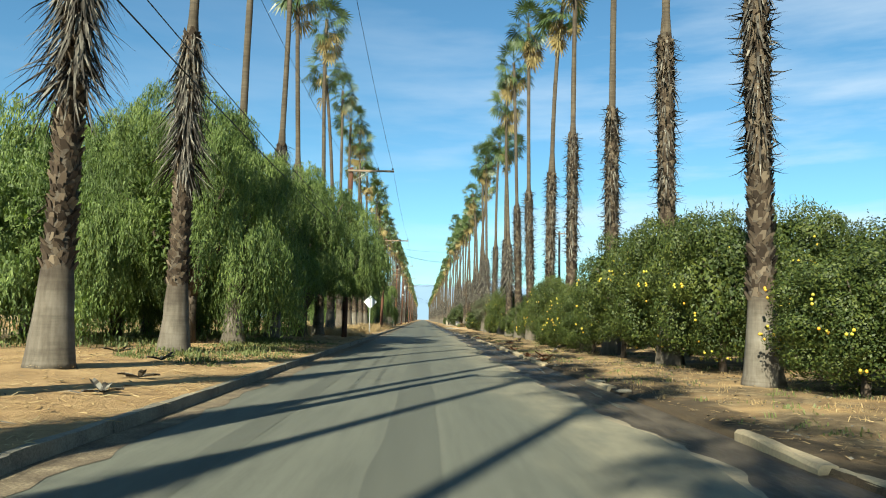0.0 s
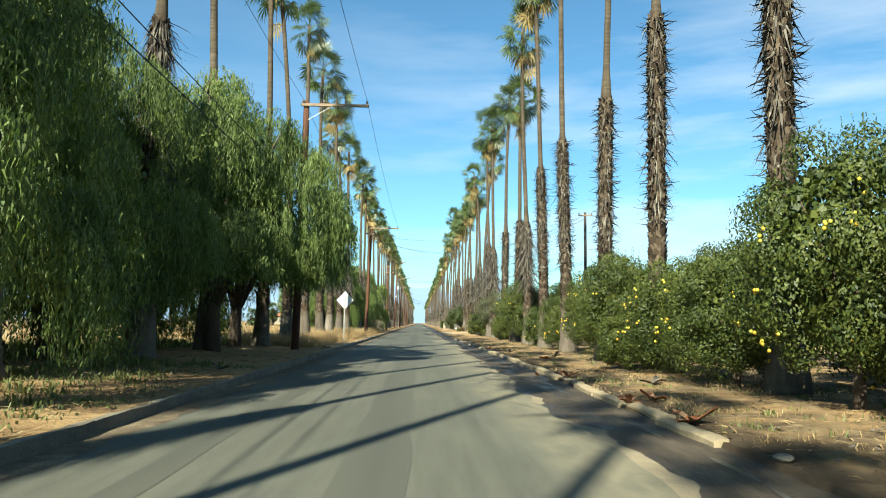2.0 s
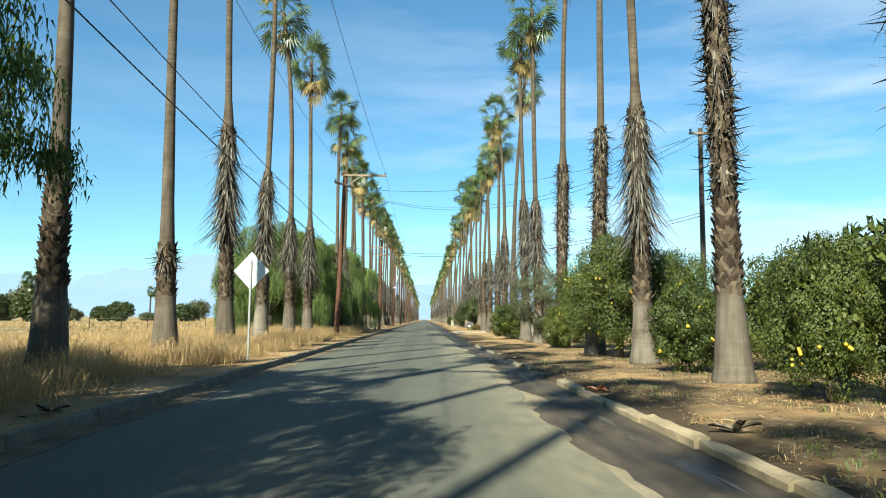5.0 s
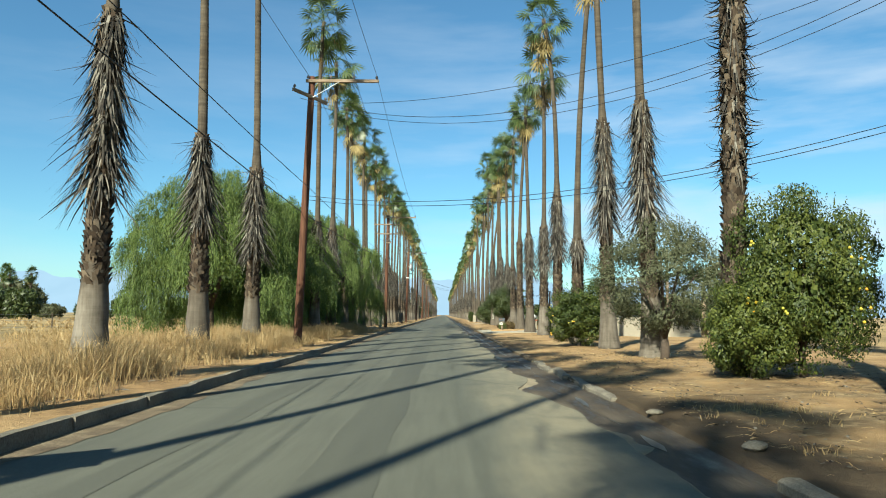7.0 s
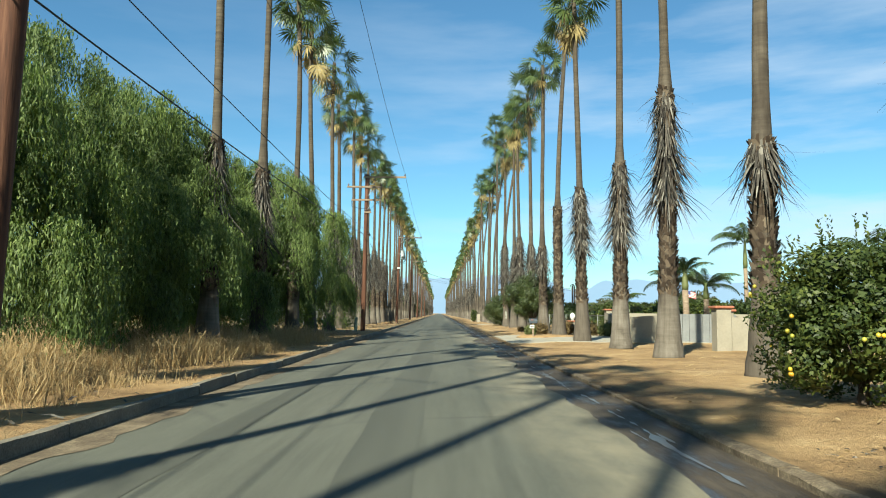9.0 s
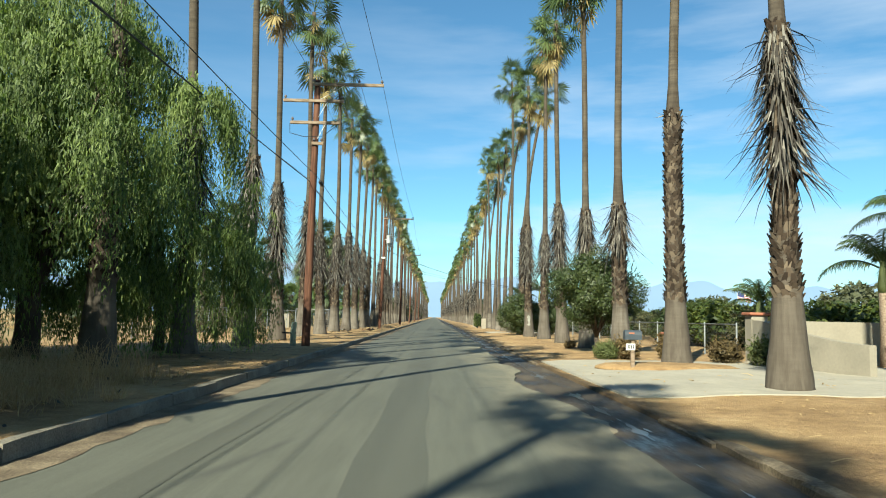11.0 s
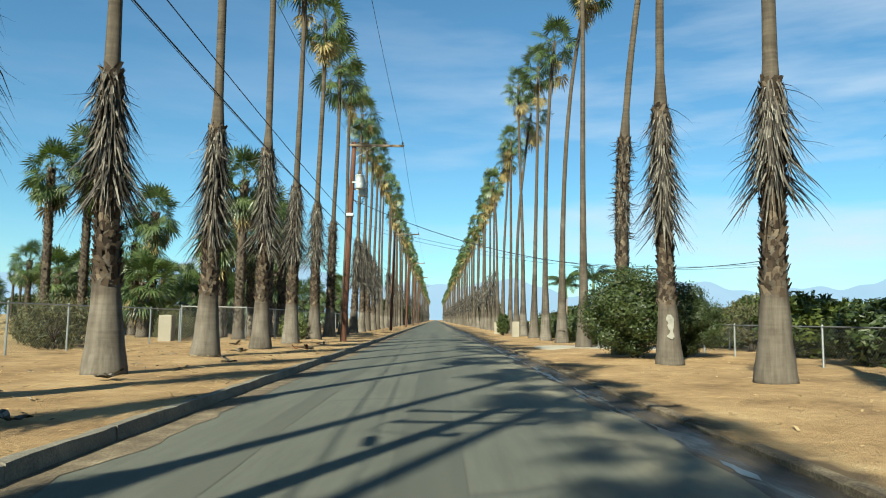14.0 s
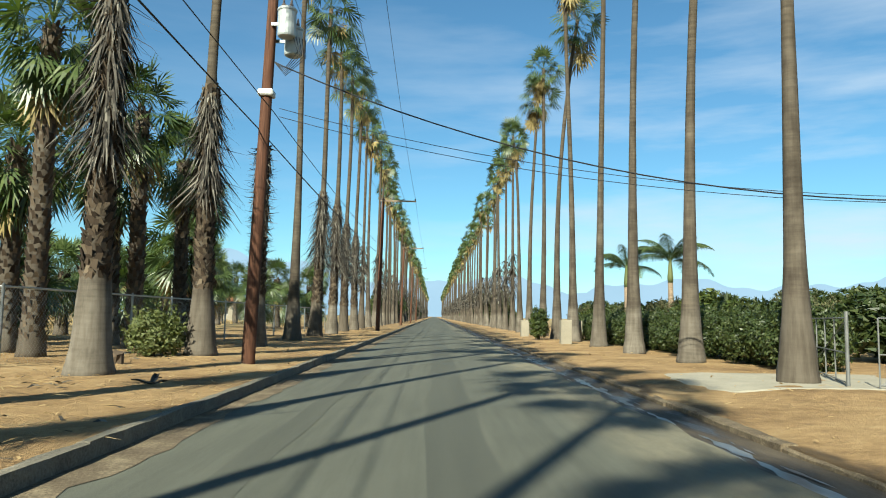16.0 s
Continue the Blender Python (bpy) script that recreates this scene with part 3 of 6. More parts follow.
# ======== fan palms ========
def frond(r, s, at, out, up, scale, droop, fingers=13):
    """One fan leaf: a stalk and a pleated, split blade of drooping fingers."""
    d = np.array([math.cos(out) * math.cos(up), math.sin(out) * math.cos(up), math.sin(up)])
    side = np.array([-math.sin(out), math.cos(out), 0.0])
    nrm = np.cross(d, side) * -1
    # the blade bends down from its stalk and turns its face outwards
    tw = r.uniform(-1.1, 1.1)
    fan = d + np.array([0, 0, -0.5 * droop])
    fan /= np.linalg.norm(fan)
    wing = side * math.cos(tw) + np.cross(fan, side) * math.sin(tw)
    nrm = np.cross(fan, wing)
    stalk = 0.98 * scale * r.uniform(0.8, 1.15)
    sag = np.array([0, 0, -droop * 0.18 * scale])
    hub = np.asarray(at) + d * stalk + sag
    w = 0.022 * scale
    a = np.asarray(at)
    s.quads([[a - side * w, a + side * w, hub + side * w * 0.7, hub - side * w * 0.7]])
    # a pleated web near the stalk, split into tapering tips that hang
    spread = radians(112)
    inner, tips = [], []
    for i in range(fingers):
        t = (i + 0.5) / fingers * 2 - 1
        length = scale * (1.0 - 0.28 * abs(t)) * r.uniform(0.88, 1.1)
        e = []
        for u in (t - 1 / fingers, t + 1 / fingers):
            g = u * spread
            e.append(hub + (fan * math.cos(g) + wing * math.sin(g)) * length * 0.47 + nrm * (0.035 * scale * (1 if i % 2 else -1)) + np.array([0, 0, -droop * 0.12 * length]))
        g = t * spread
        dd = fan * math.cos(g) + wing * math.sin(g)
        tip = hub + dd * length * (1 - 0.18 * droop) + np.array([0, 0, -droop * (0.40 + 0.25 * abs(t)) * length * r.uniform(0.8, 1.3)])
        m = (e[0] + e[1]) / 2
        inner.append([hub, m + (e[0] - m) * 0.92, m + (e[1] - m) * 0.92])
        tips.append([m + (e[0] - m) * 0.92, m + (e[1] - m) * 0.92, tip])
    s.tris(inner)
    s.tris(tips)


def crown_meshes(seed, count, tan_count, scale, fingers, bush=0.0):
    """Green fan leaves on top and, below them, leaves gone tan; local origin at the top of the trunk."""
    r = np.random.RandomState(seed)
    g, t = Soup(), Soup()
    for i in range(count):
        f = i / max(1, count - 1)
        up = radians(82 - (122 + bush) * f ** 0.9) + r.uniform(-0.14, 0.14)
        frond(r, g, (0, 0, 0.3 - 0.8 * f), i * 2.39996 + r.uniform(-0.3, 0.3), up, scale * r.uniform(0.85, 1.12), 0.32 + 0.42 * f, fingers)
    for i in range(tan_count):
        f = i / max(1, tan_count - 1)
        up = radians(-48 - 34 * f) + r.uniform(-0.15, 0.15)
        frond(r, t, (0, 0, -0.4 - 0.9 * f), i * 2.39996 + r.uniform(-0.5, 0.5), up, scale * r.uniform(0.75, 1.0), 0.5, max(5, fingers - 3))
    return g.mesh("crown", PALM_GREEN), (t.mesh("dead_thatch", PALM_TAN) if tan_count else None)


def blades(r, s, root, out, down, length, width, curl):
    """Thin dead blades: arrays of roots and directions, bent in three steps."""
    n = len(root)
    h = np.stack([np.cos(out), np.sin(out), 0 * out], -1)
    side = np.stack([-np.sin(out), np.cos(out), 0 * out], -1) * width[:, None]
    tw = r.uniform(-0.8, 0.8, n)
    side = side * np.cos(tw)[:, None] + np.array([0, 0, 1.0]) * (width * np.sin(tw))[:, None]
    p = np.asarray(root, float)
    for k in range(3):
        a = down + curl * k
        step = (h * np.cos(a)[:, None] - np.array([0, 0, 1.0]) * np.sin(a)[:, None]) * (length / 3)[:, None]
        q = p + step + r.normal(0, 0.012, (n, 3))
        w0, w1 = (1.0, 1.0, 0.6)[k], (1.0, 0.6, 0.12)[k]
        s.quads(np.stack([p - side * w0, p + side * w0, q + side * w1, q - side * w1], 1))
        p = q


def trunk_line(height, lean, bow, sway=0.0):
    z = np.concatenate([[0, 0.12, 0.3, 0.55, 0.9, 1.3, 1.8, 2.4], np.linspace(3.2, height, 14)])
    u = z / height
    return np.stack([lean[0] * u ** (3.0 if abs(lean[0]) > 0.55 else 1.0) + bow[0] * np.sin(np.pi * u) + sway * np.sin(2 * np.pi * u) * u, lean[1] * u + bow[1] * np.sin(np.pi * u), z], -1)


def along_trunk(line, z):
    return np.stack([np.interp(z, line[:, 2], line[:, 0]), np.interp(z, line[:, 2], line[:, 1]), z], -1)


def trunk_radius(z, boots_top, thick):
    base = np.interp(z, [0, 0.1, 0.35, 0.8, 1.5, 2.2, 4, 8, 14, 22], [0.45, 0.43, 0.385, 0.34, 0.285, 0.24, 0.185, 0.132, 0.112, 0.105])
    return base * thick


CROWNS = [crown_meshes(s, 32, n, 0.94, 15) for s, n in ((1, 7), (2, 4), (3, 10), (4, 2), (5, 5), (6, 12))]
FAR_CROWNS = [crown_meshes(30 + s, 24, n, 0.92, 9) for s, n in enumerate((5, 8, 3))]
for far_green, far_tan in FAR_CROWNS:
    far_green.name, far_tan.name = "crown", "dead_thatch"


def palm_tree(x, y, seed, height, skirt, style, lean=(0, 0), crown=0, thick=1.0, band=False, row="palms lining the road", words=""):
    """A tall fan palm: flared trunk, old leaf bases, a skirt of dead blades partway up, a small crown."""
    r = np.random.RandomState(seed)
    z0 = float(land_height(np.array(x), np.array(y))) - 0.05
    zb, zt = skirt
    bare = style == "bare"
    says = words or ("tall slender fan palm with a smooth bare grey trunk" if bare else "tall fan palm with a skirt of grey dead fronds halfway up" if style == "long"
                     else "tall fan palm with spiky broken frond stubs up its trunk")
    root = thing("palm_tree", (x, y, z0), says, "palm tree", row)
    line = trunk_line(height, lean, r.uniform(-0.1, 0.1, 2), r.uniform(-0.12, 0.12))
    rad = trunk_radius(line[:, 2], zt, thick) * r.uniform(0.97, 1.03, len(line))
    if not bare:
        rad = np.where((line[:, 2] > 2.0) & (line[:, 2] < zt), np.maximum(rad, 0.215 * thick), rad)
    s = Soup().tube(line, rad, 12, rough=0.03, seed=seed)
    part("trunk", s, BARK, root, smooth=True)
    if not bare:
        # old leaf bases, crossing like basketwork
        s = Soup()
        n = int((zt - 1.7) * 120)
        k = np.arange(n)
        z = 1.75 + (zt - 1.75) * (k + r.uniform(-0.4, 0.4, n)) / n
        a = k * 2.39996 + r.uniform(-0.2, 0.2, n)
        c = along_trunk(line, z)
        rr = np.interp(z, line[:, 2], rad) * 0.93
        out = np.stack([np.cos(a), np.sin(a), 0 * a], -1)
        side = np.stack([-np.sin(a), np.cos(a), 0 * a], -1)
        lean_s = r.choice([-1, 1], n)[:, None] * 0.07
        p0 = c + out * rr[:, None]
        ln = r.uniform(0.08, 0.17, n)[:, None]
        w = r.uniform(0.045, 0.085, n)[:, None]
        tip = p0 + out * r.uniform(0.035, 0.095, n)[:, None] + np.array([0, 0, 1.0]) * ln + side * lean_s
        low = p0 - np.array([0, 0, 1.0]) * 0.05
        th = out * 0.02
        s.quads(np.stack([low - side * w, low + side * w, tip + side * w * 0.55, tip - side * w * 0.55], 1))
        s.quads(np.stack([tip - side * w * 0.55, tip + side * w * 0.55, p0 + side * w + np.array([0, 0, 0.02]), p0 - side * w + np.array([0, 0, 0.02])], 1))
        part("boot_bark", s, STUB, root, "rough criss-crossed old leaf bases", kind="stuff")
        s = Soup()
        if style == "long":
            n = int((zt - zb) * 150)
            z = zb + 0.35 + (zt - zb - 0.35) * r.uniform(0, 1, n) ** 0.85
            a = r.uniform(0, 2 * np.pi, n)
            c = along_trunk(line, z) + np.stack([np.cos(a), np.sin(a), 0 * a], -1) * (0.2 * thick + r.uniform(0, 0.04, n))[:, None]
            belly = np.interp((z - zb) / (zt - zb), [0, 0.15, 0.5, 1.0], [0.6, 1.0, 0.9, 0.55])
            blades(r, s, c, a, np.interp((z - zb) / (zt - zb), [0, 0.4, 1], [0.82, 1.0, 1.28]) + r.uniform(-0.25, 0.2, n), r.uniform(0.6, 1.45, n) * belly, r.uniform(0.013, 0.03, n), r.uniform(-0.05, 0.14, n))
            n = int((zt - zb) * 16)
            z, a = r.uniform(zb + 0.5, zt, n), r.uniform(0, 2 * np.pi, n)
            c = along_trunk(line, z) + np.stack([np.cos(a), np.sin(a), 0 * a], -1) * 0.2
            blades(r, s, c, a, r.uniform(0.1, 0.6, n), r.uniform(0.5, 1.05, n), r.uniform(0.008, 0.018, n), r.uniform(-0.1, 0.5, n))
            # loose wisps that curl away from the skirt
            n = int((zt - zb) * 22)
            z, a = zb + (zt - zb) * r.uniform(0.05, 0.9, n), r.uniform(0, 2 * np.pi, n)
            c = along_trunk(line, z) + np.stack([np.cos(a), np.sin(a), 0 * a], -1) * r.uniform(0.22, 0.4, n)[:, None]
            blades(r, s, c, a, r.uniform(0.8, 1.25, n), r.uniform(0.4, 0.85, n), r.uniform(0.005, 0.010, n), r.uniform(-0.5, -0.1, n))
        else:
            n = int((zt - zb) * 95)
            z, a = zb + (zt - zb) * r.uniform(0, 1, n), r.uniform(0, 2 * np.pi, n)
            c = along_trunk(line, z) + np.stack([np.cos(a), np.sin(a), 0 * a], -1) * (0.19 * thick)
            blades(r, s, c, a, r.uniform(-0.15, 0.75, n), r.uniform(0.2, 0.5, n), r.uniform(0.012, 0.028, n), r.uniform(-0.45, 0.1, n))
            n = int((zt - zb) * 46)
            z, a = zb + (zt - zb) * r.uniform(0.1, 1, n), r.uniform(0, 2 * np.pi, n)
            c = along_trunk(line, z) + np.stack([np.cos(a), np.sin(a), 0 * a], -1) * (0.2 * thick)
            blades(r, s, c, a, r.uniform(1.0, 1.5, n), r.uniform(0.4, 0.8, n), r.uniform(0.014, 0.034, n), r.uniform(-0.1, 0.12, n))
        part("skirt", s, DEAD, root, "skirt of grey dead frond blades", kind="stuff")
    if band:
        zz = np.linspace(0.8, 1.5, 10)
        half = np.array([4, 17, 9, 6, 12, 15, 13, 19, 17, 7])[:, None]
        ang = np.radians(np.array([262, 258, 262, 262, 260, 259, 262, 258, 256, 254])[:, None] + half * np.linspace(-1, 1, 6))
        rr = (trunk_radius(zz, zt, thick) * 1.09 + 0.012)[:, None]
        v = np.stack([rr * np.cos(ang), rr * np.sin(ang), zz[:, None] + 0 * ang], -1)
        i, j = np.meshgrid(np.arange(9), np.arange(5), indexing="ij")
        part("paint_blotch", Soup().add(v, np.stack([i * 6 + j, i * 6 + j + 1, (i + 1) * 6 + j + 1, (i + 1) * 6 + j], -1).reshape(-1, 4)), TAPE, root, "blotch of pale old paint on the trunk")
    g, t = CROWNS[crown % len(CROWNS)]
    top = tuple(line[-1])
    for nm, me in (("crown", g), ("dead_thatch", t)):
        if me:
            ob = part(nm, me, None, root, "green fan leaves" if nm == "crown" else "hanging tan dead leaves")
            ob.matrix_basis = pose(*top, r.uniform(-8, 8), r.uniform(-8, 8), r.uniform(0, 360)) @ Matrix.Diagonal((*[r.uniform(0.92, 1.12)] * 3, 1))
    return root


# the rows: y, skirt bottom and top, style, height, lean across the road
RIGHT = [(-16, 4.2, 9, "spike", 18.5, 0.2), (-10, 4, 9, "spike", 18, 0.2), (-4, 4, 8.8, "spike", 18.6, 0.2), (2.2, 4, 9, "spike", 18.2, 0.2), (8.2, 4, 9.2, "spike", 18.8, 0.2),
         (14.5, 4.4, 9.6, "spike", 19, 0.1), (20.8, 4.6, 9.8, "spike", 19.3, 0.3), (26.9, 4.0, 9.4, "spike", 19.5, 0.3), (33.7, 4.1, 10.1, "spike", 19.5, 0.3), (39.2, 3.8, 9.4, "spike", 19.4, 0.75),
         (45.4, 3.6, 9.4, "spike", 20.5, -0.3), (51.5, 3.7, 9.5, "spike", 20.2, -0.5), (57.5, 3.3, 7.4, "long", 19.6, -0.4), (63.4, 4.3, 8.4, "spike", 17.3, 0.4), (69.5, 4.0, 8.3, "spike", 18.7, 0.4),
         (75.5, 3.7, 7.6, "long", 18.4, -0.4), (81.4, 4.1, 8.6, "long", 19, -0.3), (87.3, 3.7, 4.7, "long", 18.3, 0.8), (93.6, 4.0, 7.7, "long", 17.8, -0.7), (99.0, 3.6, 6.7, "long", 17, 0),
         (105.9, 3.8, 7.0, "long", 16.3, -0.3), (112.0, 6.9, 7.0, "rough", 18.1, 0.6), (118.0, 3.6, 5.4, "long", 17, 0), (123.8, 3.6, 6.0, "long", 17.1, -0.3), (129.9, 3.4, 7.2, "long", 17.3, -0.4),
         (135.8, 3.7, 6.2, "long", 18.2, 0), (142.3, 3.7, 7.7, "long", 17.6, -0.2), (148.5, 4.4, 8.3, "spike", 19.2, 1.8), (154.8, 0, 0, "bare", 22.3, -0.1), (160.9, 0, 0, "bare", 20.9, 1.8),
         (166.6, 0, 0, "bare", 19.3, 0.56), (172.3, 0, 0, "bare", 19.8, 0.3), (177.8, 0, 0, "bare", 20.1, -0.45), (183.0, 0, 0, "bare", 19.4, 1.2), (188.8, 0, 0, "bare", 18.4, 0), (195.0, 0, 0, "bare", 18.4, 0.6), (201.0, 0, 0, "bare", 16.7, -0.7)]
LEFT = [(-16, 4, 8, "long", 18, 0.0), (-10, 4, 8, "long", 18.6, 0.0), (-4, 4.2, 8, "long", 18, 0.0), (0.8, 4, 7.8, "long", 18.4, 0.0), (7.0, 4.5, 8, "long", 18.8, 0.0),
        (13.0, 4.5, 8.9, "long", 18.5, 0.2), (19.15, 4.4, 8.6, "long", 18.5, 0.2), (25.2, 4, 6.8, "long", 19, 0.1), (31.9, 4.4, 8.6, "long", 19, 0.1), (37.4, 5, 8.9, "long", 19, -0.5),
        (45.2, 4.0, 7.0, "long", 20.2, -0.1), (51.2, 4.0, 4.4, "rough", 19.4, -1.0), (57.7, 2.6, 3.2, "rough", 19.8, -0.35), (63.4, 3.7, 8.1, "long", 18.7, -0.3), (69.4, 3.4, 7.6, "long", 18.6, 0.1),
        (75.7, 3.4, 6.4, "long", 18, -0.8), (81.6, 3.0, 6.7, "long", 17.5, -0.2), (94.6, 3.4, 6.3, "long", 17.9, 0.2), (100.6, 3.5, 6.6, "long", 17.6, 0),
        (107.2, 3.2, 6.4, "long", 16.4, -0.1), (112.4, 3.8, 7.4, "long", 17, -0.3), (118.3, 4.2, 6.8, "long", 17, 0), (124.2, 2.9, 6.9, "long", 16.3, -0.5), (130.2, 3.5, 7.0, "long", 17.3, 0),
        (135.4, 3.2, 6.1, "long", 16.6, -0.2), (141.9, 3.0, 6.7, "long", 17.4, -0.1), (148.0, 3.4, 7.5, "long", 16.6, 0.0), (153.6, 3.6, 7.1, "long", 17.6, 0.1),
        (159.7, 3.8, 7.2, "long", 17.6, 0.1), (166.0, 3.2, 7.1, "spike", 17.2, 0.2), (172.2, 0, 0, "bare", 18, 0.1), (178.1, 3.5, 7.5, "long", 17.6, 0.3), (184.4, 3.7, 7.8, "long", 17.4, 0.1),
        (190.4, 3.4, 7.4, "long", 18.2, 0.1), (196.8, 3.5, 7.2, "long", 18.5, 0.1)]
rp = np.random.RandomState(11)
for n, (y, zb, zt, style, h, lean) in enumerate(RIGHT):
    palm_tree({20.8: 6.3, 26.9: 6.15, 33.7: 6.1, 148.5: 6.15}.get(y, 6.0) + rp.uniform(-0.06, 0.06), y, 100 + n, h + rp.uniform(-0.15, 0.15), (zb, zt), style, (lean, rp.uniform(-0.25, 0.25)), (0, 2, 5, 2, 0, 5, 4, 1)[n % 8],
              band=y == 142.3, thick=0.95 if style == "bare" else 1.0)
for n, (y, zb, zt, style, h, lean) in enumerate(LEFT):
    palm_tree(-7.35 + rp.uniform(-0.07, 0.07), y, 300 + n, h + rp.uniform(-0.15, 0.15), (zb, zt), style, (lean, rp.uniform(-0.2, 0.2)), (1, 3, 4, 1, 0, 3)[n % 6])

# the rows run on down the road: simpler trees, their meshes shared
far_trunks, far_skirts = [], []
for s in range(4):
    r = np.random.RandomState(60 + s)
    line = trunk_line(18.0, (r.uniform(-0.4, 0.4), 0), r.uniform(-0.25, 0.25, 2))
    far_trunks.append((Soup().tube(line, trunk_radius(line[:, 2], 7, 1.05), 6).mesh("trunk", BARK, True), tuple(line[-1])))
    sk = Soup()
    n = 150
    z, a = r.uniform(3.4, 7.2, n), r.uniform(0, 2 * np.pi, n)
    c = along_trunk(line, z) + np.stack([np.cos(a), np.sin(a), 0 * a], -1) * 0.2
    blades(r, sk, c, a, r.uniform(0.5, 1.3, n), r.uniform(0.5, 1.1, n), r.uniform(0.03, 0.06, n), r.uniform(0, 0.3, n))
    far_skirts.append(sk.mesh("skirt", DEAD))
for side, start in ((6.02, 207.2), (-7.35, 203.0)):
    y, n = start, 0
    while y < 820:
        me, top = far_trunks[n * 7 % 4]
        root = thing("palm_tree", (side + rp.uniform(-0.15, 0.15), y, 0.05), "tall fan palm far down the avenue", "palm tree", "palms lining the road", rp.uniform(0, 360))
        hs = rp.uniform(0.88, 1.07)
        root.scale = (1, 1, hs)
        part("trunk", me, None, root)
        if rp.rand() < 0.8:
            part("skirt", far_skirts[(n * 5) % 4], None, root, kind="stuff")
        g, t = FAR_CROWNS[n % 3]
        for nm, cm in (("crown", g), ("dead_thatch", t)):
            part(nm, cm, None, root).matrix_basis = pose(*top, 0, 0, rp.uniform(0, 360))
        y += 6.2 * (1 if y < 480 else 1.5)
        n += 1

# ======== broad-leaved trees ========
def limbs(r, s, height, spread, count, base=0.22):
    """A short trunk that forks into leaning limbs."""
    fork = height * 0.2
    s.tube([(0, 0, -0.1), (0.03, 0.02, fork * 0.5), (0.0, 0.05, fork)], [base * 1.25, base, base * 0.9], 8, rough=0.08, seed=1)
    for i in range(count):
        a = i * 6.283 / count + r.uniform(-0.4, 0.4)
        e = spread * r.uniform(0.5, 0.85)
        top = height * r.uniform(0.6, 0.86)
        p = [(0, 0, fork * 0.85), (math.cos(a) * e * 0.3, math.sin(a) * e * 0.3, fork + (top - fork) * 0.4), (math.cos(a) * e * 0.7, math.sin(a) * e * 0.7, top * 0.85), (math.cos(a) * e, math.sin(a) * e, top)]
        s.tube(p, [base * 0.6, base * 0.42, base * 0.25, base * 0.08], 6, rough=0.06, seed=i)


def unit(v):
    return v / (np.linalg.norm(v, axis=1)[:, None] + 1e-9)


def leaf_frame(r, p, axis, loose_axis, normal, loose_normal):
    n = len(p)
    d = unit(np.asarray(axis) + r.normal(0, loose_axis, (n, 3)))
    m = np.asarray(normal) + r.normal(0, loose_normal, (n, 3))
    return d, unit(np.cross(d, m))


def leaf_kites(r, p, size, aspect, axis, loose_axis, normal, loose_normal):
    """Leaves at points, as kites lying along axis and facing along normal, both loosely."""
    d, e = leaf_frame(r, p, axis, loose_axis, normal, loose_normal)
    L = (size * r.uniform(0.6, 1.3, len(p)))[:, None]
    return np.stack([p, p + d * L * 0.45 + e * L * aspect, p + d * L, p + d * L * 0.45 - e * L * aspect], 1)


def leaf_darts(r, p, size, aspect, axis, loose_axis, normal, loose_normal):
    """The same as slim triangles, for leaves too fine to show more shape."""
    d, e = leaf_frame(r, p, axis, loose_axis, normal, loose_normal)
    L = (size * r.uniform(0.6, 1.3, len(p)))[:, None]
    return np.stack([p + e * L * aspect, p - e * L * aspect, p + d * L], 1)


